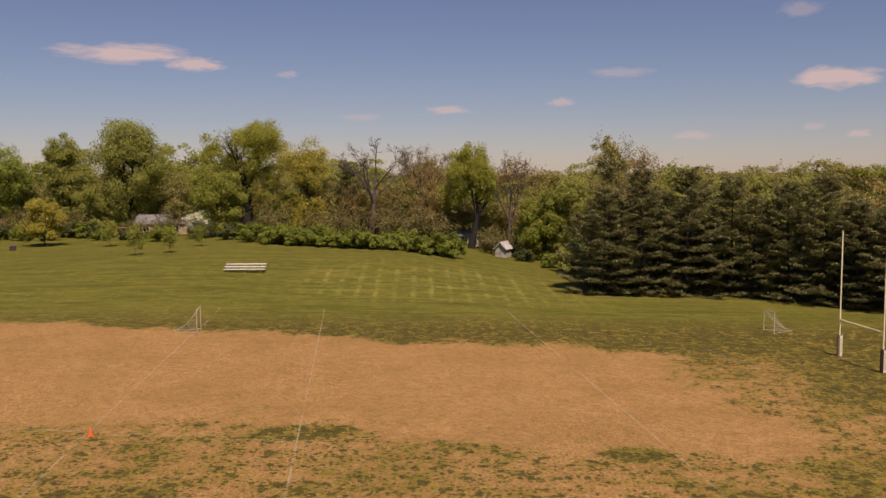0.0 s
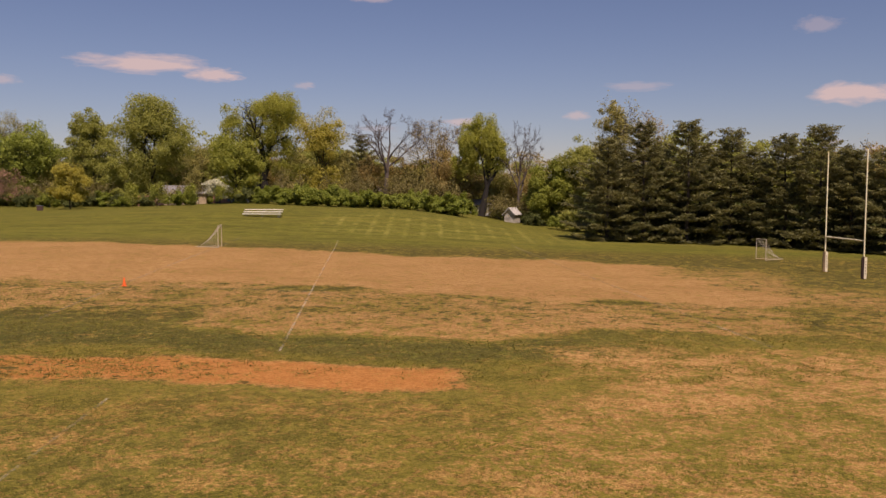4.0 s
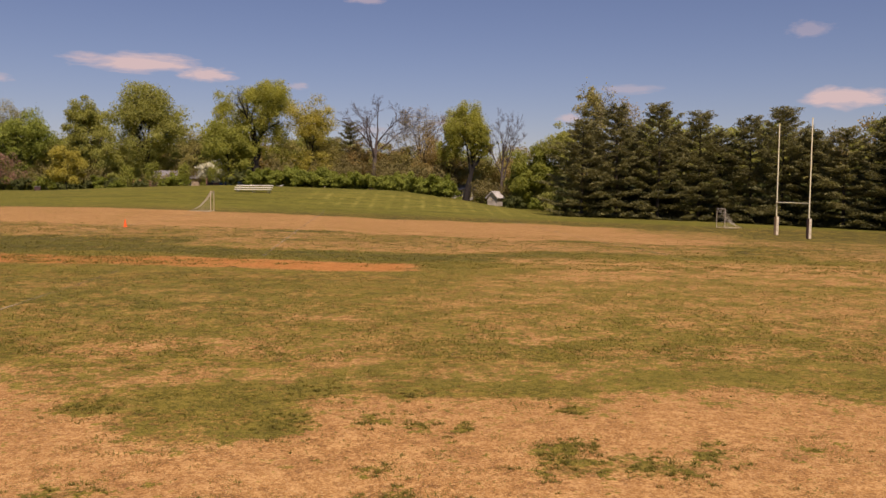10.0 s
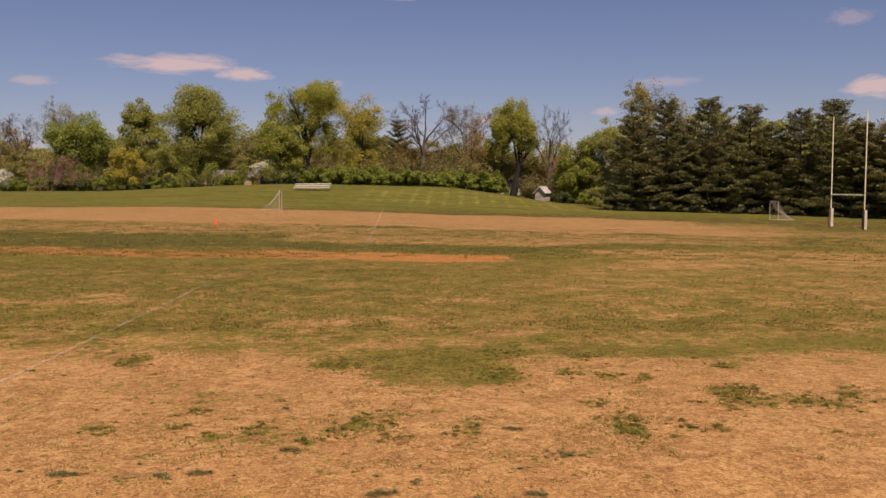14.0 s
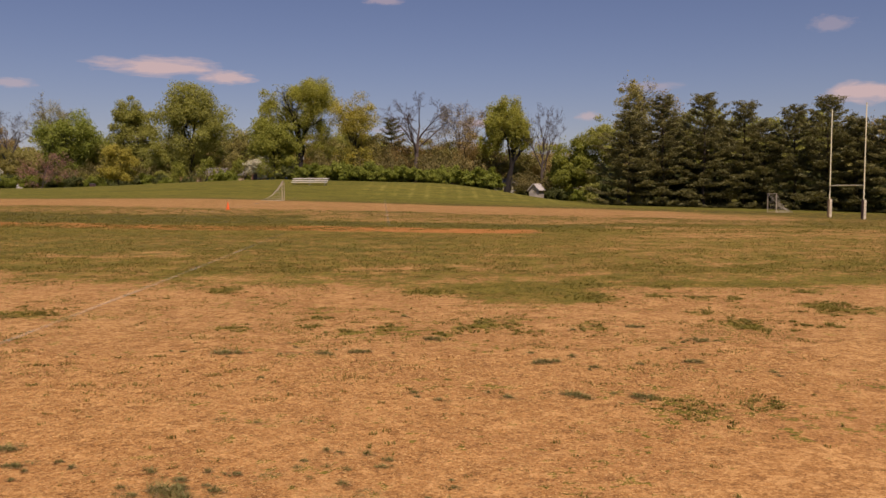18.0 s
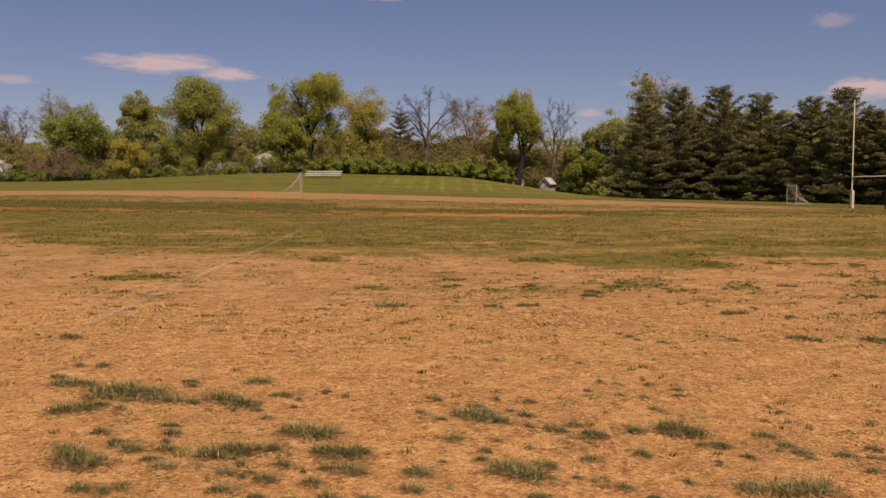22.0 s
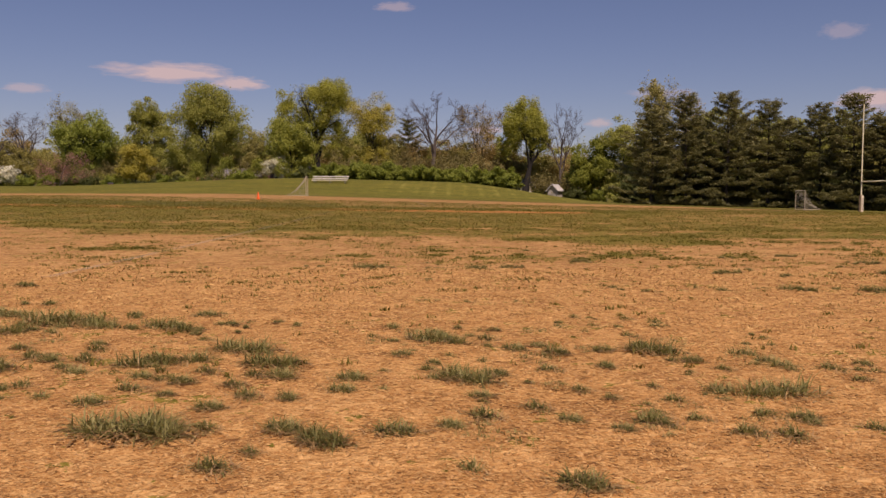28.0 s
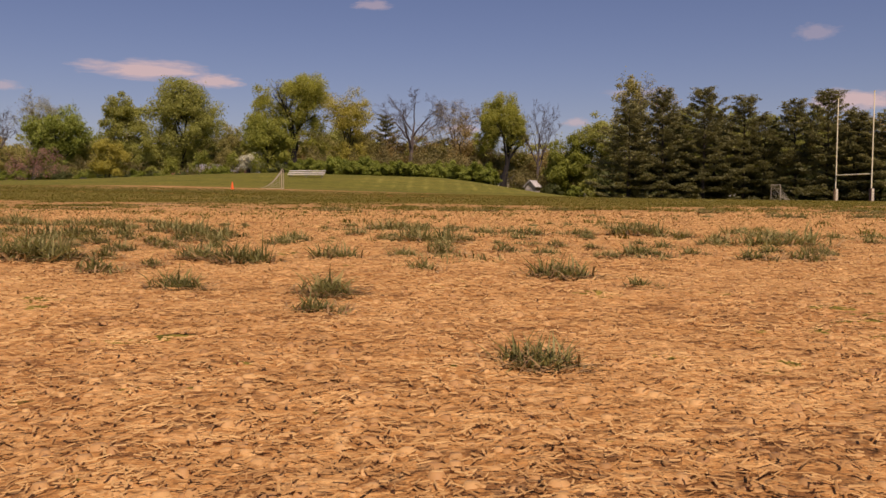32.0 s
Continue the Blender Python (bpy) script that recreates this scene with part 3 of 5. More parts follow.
# ---- plants ----
class Wood:
    """Collects tapered tubes into one mesh."""

    def __init__(self):
        self.v, self.f = [], []

    def tube(self, pts, radii, n):
        k0 = len(self.v)
        for i, (p, r) in enumerate(zip(pts, radii)):
            d = (pts[min(i + 1, len(pts) - 1)] - pts[max(i - 1, 0)]).normalized()
            side = d.orthogonal().normalized()
            up = d.cross(side)
            for j in range(n):
                a = 2 * math.pi * j / n
                self.v.append(p + (side * math.cos(a) + up * math.sin(a)) * r)
            if i:
                b = k0 + (i - 1) * n
                for j in range(n):
                    self.f.append((b + j, b + (j + 1) % n, b + n + (j + 1) % n, b + n + j))

    def build(self, name, mat, parent, scale=(1, 1, 1), label=""):
        v = np.array([tuple(p) for p in self.v]) * np.array(scale)
        ob = mesh_obj(name, v, np.array(self.f), mat, True)
        ob.parent = parent
        if label:
            ob["label"] = label
        return ob


def grow(rng, wood, start, way, length, radius, level, plan, tips):
    """One limb and, from it, the next order of limbs."""
    segs = (5, 4, 4, 3, 2)[level]
    pts, radii, p, d = [start], [radius], start.copy(), way.normalized()
    lift, wander = plan["lift"][level], plan["wander"][level]
    for i in range(segs):
        d = (d + Vector((rng.gauss(0, wander), rng.gauss(0, wander), rng.gauss(0, wander * 0.6) + lift))).normalized()
        p = p + d * (length / segs)
        pts.append(p)
        radii.append(max(plan["thin"], radius * (1 - 0.8 * (i + 1) / segs)))
    wood.tube(pts, radii, (8, 6, 4, 3, 3)[level])
    if level == plan["levels"]:
        tips += [(pts[-1], d), (pts[-2], d)]
        return
    count = plan["kids"][level]
    for k in range(count):
        f = plan["from"][level] + (1 - plan["from"][level]) * (k + rng.random()) / count
        i = min(int(f * segs), segs - 1)
        q = pts[i].lerp(pts[i + 1], f * segs - i)
        turn = rng.random() * 2 * math.pi if level else 2 * math.pi * (k * 0.382 + rng.random() * 0.15)
        along = (pts[i + 1] - pts[i]).normalized()
        side = along.orthogonal().normalized()
        side = side * math.cos(turn) + along.cross(side) * math.sin(turn)
        spread = radians(plan["angle"][level] * rng.uniform(0.75, 1.25))
        nd = along * math.cos(spread) + side * math.sin(spread)
        shape = plan["shape"](f) if level == 0 else rng.uniform(0.7, 1.15)
        grow(rng, wood, q, nd, length * plan["ratio"][level] * shape, radii[i] * plan["slim"], level + 1, plan, tips)
    tips.append((pts[-1], d))


PLANS = {
    "round": dict(levels=3, kids=(11, 6, 4), angle=(52, 45, 45), ratio=(0.5, 0.5, 0.5), lift=(0.03, 0.09, 0.06, 0.02), wander=(0.05, 0.13, 0.18, 0.2), slim=0.55, thin=0.012, shape=lambda f: 1.15 - 0.75 * abs(f - 0.45), **{"from": (0.2, 0.3, 0.25)}),
    "tall": dict(levels=3, kids=(13, 6, 4), angle=(38, 40, 45), ratio=(0.42, 0.48, 0.5), lift=(0.03, 0.12, 0.08, 0.02), wander=(0.05, 0.12, 0.18, 0.2), slim=0.55, thin=0.012, shape=lambda f: 1.1 - 0.7 * abs(f - 0.4), **{"from": (0.16, 0.3, 0.25)}),
    "vase": dict(levels=3, kids=(7, 6, 5), angle=(34, 36, 48), ratio=(0.78, 0.5, 0.42), lift=(0.02, 0.09, 0.05, 0.0), wander=(0.06, 0.12, 0.16, 0.2), slim=0.66, thin=0.014, shape=lambda f: 1.1 - 0.5 * f, **{"from": (0.36, 0.35, 0.3)}),
    "bare": dict(levels=4, kids=(7, 5, 5, 6), angle=(34, 38, 40, 42), ratio=(0.72, 0.5, 0.46, 0.45), lift=(0.02, 0.1, 0.08, 0.05, 0.03), wander=(0.06, 0.13, 0.17, 0.2, 0.2), slim=0.62, thin=0.016, shape=lambda f: 1.1 - 0.5 * f, **{"from": (0.36, 0.35, 0.3, 0.25)}),
    "thicket": dict(levels=2, kids=(9, 6), angle=(44, 42), ratio=(0.5, 0.5), lift=(0.03, 0.1, 0.06), wander=(0.07, 0.14, 0.18), slim=0.55, thin=0.02, shape=lambda f: 1.1 - 0.6 * abs(f - 0.45), **{"from": (0.12, 0.25)}),
    "shrub": dict(levels=2, kids=(9, 5), angle=(58, 45), ratio=(0.85, 0.55), lift=(0.0, 0.06, 0.03), wander=(0.1, 0.16, 0.2), slim=0.6, thin=0.01, shape=lambda f: 1.0, **{"from": (0.05, 0.2)}),
}


def leaf_cloud(rs, tips, per, sigma, size, flat=0.8, droop=0.0):
    """Single leaves round the ends of the twigs: each a small pointed blade of its own."""
    sigma, size = sigma * 1.15, size * 0.88
    per = max(1, int(per * 3.0)) if per != 1 else 2
    c = np.repeat(np.array([tuple(p) for p, _ in tips]), per, 0)
    off = rs.normal(0, 1, c.shape)
    off *= (1.5 * rs.uniform(0, 1, len(c)) ** 0.4 / (np.linalg.norm(off, axis=1) + 1e-6))[:, None]
    off *= np.array([sigma, sigma, sigma * flat])
    c = c + off
    c[:, 2] -= droop * np.abs(rs.normal(0, 1, len(c)))
    n = len(c)
    mid = c.mean(0)
    out = c - mid
    out /= np.linalg.norm(out, axis=1)[:, None] + 1e-6
    face = rs.normal(0, 0.62, (n, 3)) + out * 0.5 + np.array([0, 0, 0.55])
    face /= np.linalg.norm(face, axis=1)[:, None]
    u = np.cross(face, rs.normal(0, 1, (n, 3)) + np.array([0, 0, droop * 2]))
    u /= np.linalg.norm(u, axis=1)[:, None] + 1e-9
    w = np.cross(face, u)
    s = size * rs.uniform(0.6, 1.35, n)[:, None]
    v = np.stack([c - u * s * 0.6, c + w * s * 0.34, c + u * s * 0.6, c - w * s * 0.34], 1).reshape(-1, 3)
    return v, np.arange(4 * n).reshape(-1, 4)


def lobed_crown(rs, low, high, half, lobes, count, size, lean=(0.0, 0.0), hang=0.0, taper=0.0):
    """Leaves massed in many rounded boughs that together fill an uneven egg shape."""
    lobes, count = int(lobes * 2.1), int(count * 1.7)
    d = rs.normal(0, 1, (lobes, 3))
    d /= np.linalg.norm(d, axis=1)[:, None]
    reach = rs.uniform(0.35, 0.97, lobes)[:, None]
    deep = (high - low) / 2
    r = half * rs.uniform(0.15, 0.32, lobes)
    hub = d * reach * np.array([half, half, deep])
    hub[:, :2] *= (1 - taper * np.clip(hub[:, 2] / deep, -0.3, 1))[:, None]
    hub += np.array([lean[0], lean[1], (low + high) / 2])
    share = r ** 2 * rs.uniform(0.55, 1.25, lobes)
    pick = rs.choice(lobes, count, p=share / share.sum())
    way = rs.normal(0, 1, (count, 3))
    way /= np.linalg.norm(way, axis=1)[:, None]
    rad = (r[pick] * (rs.uniform(0, 1, count) ** 0.42) * (1 + 0.35 * np.abs(rs.normal(0, 0.5, count))))[:, None]
    c = hub[pick] + way * rad * np.array([1, 1, 0.78])
    if hang:
        c[:, 2] -= hang * rs.exponential(1.0, count) * np.clip(np.hypot(c[:, 0] - lean[0], c[:, 1] - lean[1]) / half, 0.15, 1.2)
    face = way * 0.55 + rs.normal(0, 0.55, (count, 3)) + np.array([0, -0.15, 0.5])
    face /= np.linalg.norm(face, axis=1)[:, None]
    u = np.cross(face, rs.normal(0, 1, (count, 3)) + np.array([0, 0, hang * 3]))
    u /= np.linalg.norm(u, axis=1)[:, None] + 1e-9
    w = np.cross(face, u)
    s = 0.84 * size * rs.uniform(0.55, 1.35, count)[:, None]
    return np.stack([c - u * s * 0.6, c + w * s * 0.36, c + u * s * 0.6, c - w * s * 0.36], 1).reshape(-1, 3)


def gap(x):
    """How tall the rear trees may stand: low where the sky shows down to the hedge."""
    return 1 - 0.22 * float(sm(-20, -13, x) * (1 - sm(18, 27, x)))


def make_tree(name, label, category, seed, plan, height, half, leaf, per=7, sigma=0.5, size=0.4, bark=None, radius=None, droop=0.0, group="trees behind the field", crowns=()):
    """A tree at the origin: trunk with limbs, and a crown of leaves. half: half the crown's width."""
    rng, rs = random.Random(seed), np.random.RandomState(seed)
    wood, tips = Wood(), []
    grow(rng, wood, Vector((0, 0, -0.3)), Vector((rng.uniform(-0.05, 0.05), rng.uniform(-0.05, 0.05), 1)), 10.0 if plan != "shrub" else 6.0, radius or 0.3, 0, PLANS[plan], tips)
    pts = np.array([tuple(p) for p, _ in tips])
    top, wide = np.percentile(pts[:, 2], 99.5), np.percentile(np.abs(pts[:, :2]), 96)
    k = (half / wide, half / wide, height / top)
    root = tagged(new(name), label, category, group)
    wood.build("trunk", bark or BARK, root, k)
    if leaf:
        tips = [(Vector((p.x * k[0], p.y * k[1], p.z * k[2])), d) for p, d in tips]
        v, f = leaf_cloud(rs, tips, per, sigma, size, 0.8, droop)
        v = np.concatenate([v] + [lobed_crown(rs, *row) for row in crowns])
        v[:, 2] = np.maximum(v[:, 2], 0.05)
        f = np.arange(len(v)).reshape(-1, 4)
        crown = mesh_obj("crown", v, f, leaf)
        crown.parent = root
    return root


def put(root, x, y, turn=0.0, size=1.0, sink=0.0):
    root.matrix_basis = pose(x, y, ground_z(x, y) - sink, 0, 0, turn) @ Matrix.Scale(size, 4)
    return root


def put_copy(root, x, y, turn=0.0, size=1.0, tall=1.0, sink=0.0):
    return copy_thing(root, pose(x, y, ground_z(x, y) - sink, 0, 0, turn) @ Matrix.Diagonal((size, size, size * tall, 1)))


# the trees that stand out along the skyline; crowns: low, high, half width, boughs, leaves, leaf size, lean, hang, taper
put(make_tree("bare_tree", "grey leafless tree with fine upright twigs", "tree", 11, "bare", 17.5, 5.0, None, bark=BARK_GREY, radius=0.34), -97.5, 190)
put(make_tree("bare_tree", "grey leafless tree with fine upright twigs", "tree", 33, "bare", 16.0, 5.6, None, bark=BARK_GREY, radius=0.34), -104, 186)
put(make_tree("budding_tree", "tall pale grey-green tree just coming into leaf", "tree", 12, "bare", 20.8, 4.6, LEAF_OLIVE, 1, 0.5, 0.24, BARK_GREY, 0.3, crowns=((10, 20.5, 4.0, 26, 2600, 0.2),)), -89, 195)
put(make_tree("maple_tree", "broad bright green maple in full young leaf", "tree", 13, "round", 15.6, 6.4, LEAF_MAPLE, 0.7, 0.5, 0.36, crowns=((2.8, 17.4, 7.2, 40, 18000, 0.36, (0.6, 0)),)), -81.5, 185)
put(make_tree("leafy_tree", "tall narrow yellow-green tree in spring leaf", "tree", 14, "tall", 18.0, 3.6, LEAF_SPRING, 0.7, 0.5, 0.34, crowns=((2.5, 20.4, 4.7, 40, 17000, 0.34, (0.4, 0), 0, 0.12),)), -66, 181)
put(make_tree("leafy_tree", "very tall broad yellow-green tree in spring leaf", "tree", 15, "tall", 20.0, 6.0, LEAF_SPRING, 0.7, 0.6, 0.36, crowns=((2.0, 22.4, 8.0, 52, 27000, 0.36, (0.4, 0), 0, 0.3), (1.0, 9.5, 5.0, 14, 5000, 0.36, (-4.6, -1)))), -52, 175)
put(make_tree("leafy_tree", "small yellowish tree in thin spring leaf", "tree", 16, "round", 11.0, 3.2, LEAF_OLIVE, 1.4, 0.5, 0.28, crowns=((2.5, 10.6, 3.2, 20, 4200, 0.28),)), -40.2, 168)
put(make_tree("willow_tree", "tall willow with dark forked limbs and hazy green tops", "tree", 17, "vase", 17.6, 5.8, LEAF_WILLOW, 0.7, 0.6, 0.26, BARK, 0.75, 0.3, crowns=((10.5, 19.9, 5.0, 32, 16500, 0.26, (1.8, 0), 0.7), (7.0, 18.4, 3.6, 20, 7500, 0.26, (-4.4, 0), 0.7), (4.0, 13.0, 4.0, 16, 4200, 0.26, (2.6, 1.5), 0.3))), -26.6, 158, 0)
put(make_tree("leafy_tree", "dense mid-green tree beneath taller willow limbs", "tree", 18, "round", 11.0, 4.4, LEAF_GREEN, 0.7, 0.5, 0.34, crowns=((0.4, 12.6, 5.2, 34, 13000, 0.34),)), -30.2, 154)
put(make_tree("leafy_tree", "thin yellow-green tree with visible dark stems", "tree", 19, "vase", 15.0, 4.4, LEAF_YELLOW, 0.7, 0.55, 0.26, BARK, 0.34, crowns=((6.0, 16.2, 4.8, 32, 7600, 0.26), (0.5, 8.0, 4.4, 16, 3600, 0.28))), -16.2, 156)
put(make_tree("bare_tree", "spreading leafless tree with dark crooked limbs", "tree", 20, "bare", 16.2, 6.4, None, bark=BARK_BARE, radius=0.42), -5.2, 153, 70)
put(make_tree("budding_tree", "brownish tree just breaking bud", "tree", 21, "bare", 15.4, 5.4, LEAF_BROWN, 1, 0.5, 0.18, BARK_BARE, 0.3, crowns=((5.0, 13.0, 4.6, 22, 1800, 0.2),)), 3.4, 160)
put(make_tree("willow_tree", "willow with a thick dark trunk and rounded lime-green crown", "tree", 22, "vase", 14.8, 4.0, LEAF_WILLOW, 0.7, 0.5, 0.26, BARK, 1.0, 0.3, crowns=((9.0, 17.0, 3.9, 34, 14500, 0.26, (-0.2, 0), 1.0), (7.0, 13.4, 2.2, 14, 4200, 0.26, (-2.5, 0), 0.9), (7.4, 13.6, 2.0, 14, 3800, 0.26, (2.6, -0.5), 0.9))), 11.2, 149, 0)
put(make_tree("bare_tree", "slim leafless tree with upright limbs", "tree", 23, "bare", 16.4, 3.2, None, bark=BARK_BARE, radius=0.36), 17.1, 148)
put(make_tree("leafy_tree", "bright green rounded tree in spring leaf", "tree", 24, "round", 10.0, 3.4, LEAF_GREEN, 0.7, 0.5, 0.32, crowns=((0.4, 11.2, 4.2, 30, 12500, 0.32),)), 21.4, 141)
put(make_tree("leafy_tree", "yellow-green rounded tree in spring leaf", "tree", 25, "round", 13.0, 3.6, LEAF_SPRING, 0.7, 0.5, 0.3, crowns=((1.0, 14.4, 4.5, 32, 12500, 0.3),)), 26.8, 140)
put(make_tree("budding_tree", "tall sparse olive tree above the pines", "tree", 26, "tall", 18.6, 3.2, LEAF_OLIVE, 1, 0.45, 0.26, BARK_GREY, 0.26, crowns=((9, 18.8, 3.3, 22, 4600, 0.24),)), 29, 128)
put(make_tree("budding_tree", "sparse brownish tree above the pines", "tree", 27, "tall", 16.6, 2.6, LEAF_BROWN, 2, 0.45, 0.26, BARK_GREY, 0.24), 33.6, 129)
put(make_tree("dogwood_tree", "small dogwood covered in creamy white blossom", "tree", 28, "round", 4.4, 1.6, LEAF_WHITE, 4, 0.3, 0.26, BARK, 0.14), -32.2, 150.5)
put(make_tree("dogwood_tree", "small dogwood covered in creamy white blossom", "tree", 29, "round", 4.0, 2.1, LEAF_WHITE, 2, 0.3, 0.26, BARK, 0.14), -85.5, 160)
put(make_tree("plum_tree", "low purple-brown budding ornamental tree", "tree", 30, "shrub", 6.6, 4.6, LEAF_PLUM, 9, 0.5, 0.22, BARK_GREY, 0.14), -77.4, 164)
put(make_tree("maple_tree", "small golden-green tree standing on the mown bank", "tree", 31, "round", 7.4, 2.8, LEAF_YELLOW, 0.7, 0.4, 0.28, BARK, 0.2, crowns=((0.5, 8.2, 3.1, 24, 8500, 0.28),)), -57, 150)

# young trees set out on the bank
sapling = put(make_tree("young_tree", "young staked tree on the mown grass bank", "tree", 40, "round", 3.6, 0.95, LEAF_GREEN, 0.7, 0.25, 0.2, BARK, 0.1, 0, "young trees on the bank"), -33.8, 123)
for x, y, s, a in ((-29.7, 124.4, 0.92, 50), (-28.0, 134, 0.85, 120), (-44.2, 143, 1.15, 200), (-41.5, 146, 0.9, 20), (-60.5, 150, 0.75, 310)):
    put_copy(sapling, x, y, a, s)

# thicket of lesser trees that closes the view beneath the tall ones
thickets = [
    make_tree("understorey_tree", "olive green thicket tree in young leaf", "tree", 51, "thicket", 9.0, 3.6, LEAF_OLIVE, 1, 0.5, 0.3, None, 0.24, 0, "thicket trees", ((1.0, 9.6, 3.9, 22, 4200, 0.32),)),
    make_tree("understorey_tree", "brownish thicket tree just breaking bud", "tree", 52, "thicket", 9.3, 3.8, LEAF_BROWN, 1, 0.5, 0.26, BARK, 0.24, 0, "thicket trees", ((1.2, 9.0, 3.7, 20, 3200, 0.26),)),
    make_tree("understorey_tree", "yellow-green thicket tree in young leaf", "tree", 53, "thicket", 9.0, 3.6, LEAF_SPRING, 1, 0.5, 0.3, None, 0.24, 0, "thicket trees", ((1.0, 9.6, 3.8, 22, 4200, 0.32),)),
    make_tree("understorey_tree", "dark green thicket tree", "tree", 54, "thicket", 8.6, 3.6, LEAF_GREEN, 1, 0.5, 0.3, None, 0.24, 0, "thicket trees", ((0.6, 9.2, 3.9, 22, 4600, 0.32),)),
]
rng = random.Random(5)
for r in thickets:
    put(r, *{0: (-13, 165), 1: (8, 157), 2: (-36, 174), 3: (-46, 182)}[thickets.index(r)])
for i in range(30):
    x = -112 + i * 4.9 + rng.uniform(-1.4, 1.4)
    y = 193 + rng.uniform(-3, 6) - 26 * float(sm(-60, 0, x)) - 18 * float(sm(0, 40, x))
    kind = thickets[0 if x < -60 else rng.choice((0, 1, 2, 3)) if x < -20 else rng.choice((0, 1, 1, 2))]
    put_copy(kind, x, y, rng.uniform(0, 360), rng.uniform(0.95, 1.3) * gap(x), rng.uniform(0.8, 1.05))
for i in range(16):
    x = -112 + i * 9.0 + rng.uniform(-2, 2)
    y = 205 + rng.uniform(-6, 10) - 20 * float(sm(-40, 30, x))
    put_copy(thickets[rng.choice((0, 2, 0, 1))], x, y, rng.uniform(0, 360), rng.uniform(1.2, 1.55) * gap(x) ** 1.3)
for i in range(11):
    x = 38 + i * 4.6 + rng.uniform(-1, 1)
    put_copy(thickets[rng.choice((2, 0, 1, 2))], x, 124 + rng.uniform(-2, 5) - 0.12 * (x - 38), rng.uniform(0, 360), rng.uniform(1.15, 1.38), rng.uniform(1.0, 1.15))

# brown budding undergrowth and the woods farther off
for i, x in enumerate((-13.5, -8.5, -3.2, 0.8, 5.4, 9.0, 14.4, 18.8)):
    put_copy(thickets[1 if i % 3 else 0], x + rng.uniform(-0.8, 0.8), 157 + rng.uniform(-2, 3), rng.uniform(0, 360), rng.uniform(0.85, 1.05), rng.uniform(0.9, 1.1))
for i in range(15):
    x = 40 + i * 5.2 + rng.uniform(-1, 1)
    put_copy(thickets[rng.choice((2, 0, 1, 2))], x, 134 - 0.3 * (x - 40) + rng.uniform(-2, 4), rng.uniform(0, 360), rng.uniform(1.35, 1.6), rng.uniform(0.95, 1.1))
for i in range(26):
    x = -190 + i * 17.5 + rng.uniform(-4, 4)
    put_copy(thickets[rng.choice((2, 0, 1, 3))], x, 268 + rng.uniform(-10, 14), rng.uniform(0, 360), rng.uniform(2.3, 2.8), rng.uniform(0.7, 0.85) * gap(x * 0.6) ** 0.5)

for i in range(27):
    x = -290 + 21 * i + rng.uniform(-5, 5)
    put_copy(thickets[rng.choice((2, 0, 1, 0))], x, 430 + rng.uniform(-12, 12), rng.uniform(0, 360), rng.uniform(2.9, 3.3), rng.uniform(0.58, 0.66), 1.0)

# shrubs: the hedge at the back of the bank and undergrowth
shrubs = [
    make_tree("shrub", "rounded green honeysuckle shrub in the hedge row", "shrub", 61, "shrub", 3.4, 2.5, LEAF_SHRUB, 16, 0.36, 0.36, None, 0.08, 0, "hedge shrubs"),
    make_tree("shrub", "rounded green honeysuckle shrub in the hedge row", "shrub", 62, "shrub", 3.1, 2.3, LEAF_SHRUB, 16, 0.34, 0.36, None, 0.08, 0, "hedge shrubs"),
    make_tree("shrub", "bright yellow-green shrub at the edge of the grass", "shrub", 63, "shrub", 2.8, 2.3, LEAF_SPRING, 14, 0.32, 0.32, None, 0.07, 0, "hedge shrubs"),
    make_tree("shrub", "dark green shrub in the undergrowth", "shrub", 64, "shrub", 3.4, 2.4, LEAF_DARK, 14, 0.36, 0.36, None, 0.08, 0, "hedge shrubs"),
]
put(shrubs[0], -21.5, 139.5, 0, 0.75), put(shrubs[1], -17.8, 138, 0, 0.7), put(shrubs[2], 27, 123), put(shrubs[3], 8.0, 143, 0, 0.7)
for i in range(22):
    f = i / 21
    x, y = -19.0 + 26.5 * f, 137 - 7.5 * math.sin(f * 1.6) - 1.0 * f
    put_copy(shrubs[i % 2], x + rng.uniform(-0.5, 0.5), y + rng.uniform(-0.8, 0.8), rng.uniform(0, 360), rng.uniform(0.8, 1.15), rng.uniform(0.8, 1.15))
for x, y, k, s in ((14.6, 151, 1, 0.8), (6.5, 152, 0, 0.9), (9.2, 158.5, 3, 1.0), (12.3, 159, 0, 1.05), (15.8, 152, 3, 0.9), (18.6, 137.5, 3, 0.8), (21.2, 131, 1, 0.85), (23.8, 126, 2, 1.0), (25.8, 127, 2, 0.9), (-37.5, 149, 0, 0.95), (-40.2, 150.5, 1, 0.85), (-47, 158, 3, 0.8), (-52, 160, 0, 0.7), (-62, 162, 3, 1.0), (-66.5, 163, 0, 0.9), (-71, 164, 3, 1.0), (-82, 161, 1, 1.0), (-88, 160, 3, 1.0), (-93, 162, 0, 1.1), (-54.5, 166, 3, 1.1), (-58, 168, 0, 1.1), (-26.8, 146, 3, 1.0), (-23.6, 143.5, 0, 0.95)):
    put_copy(shrubs[k], x, y, rng.uniform(0, 360), s)


for i in range(17):
    x = -104 + i * 3.6 + rng.uniform(-1, 1)
    put_copy(shrubs[(3, 0, 3, 1, 2)[i % 5]], x, 169 + rng.uniform(-2, 3), rng.uniform(0, 360), rng.uniform(0.95, 1.25))


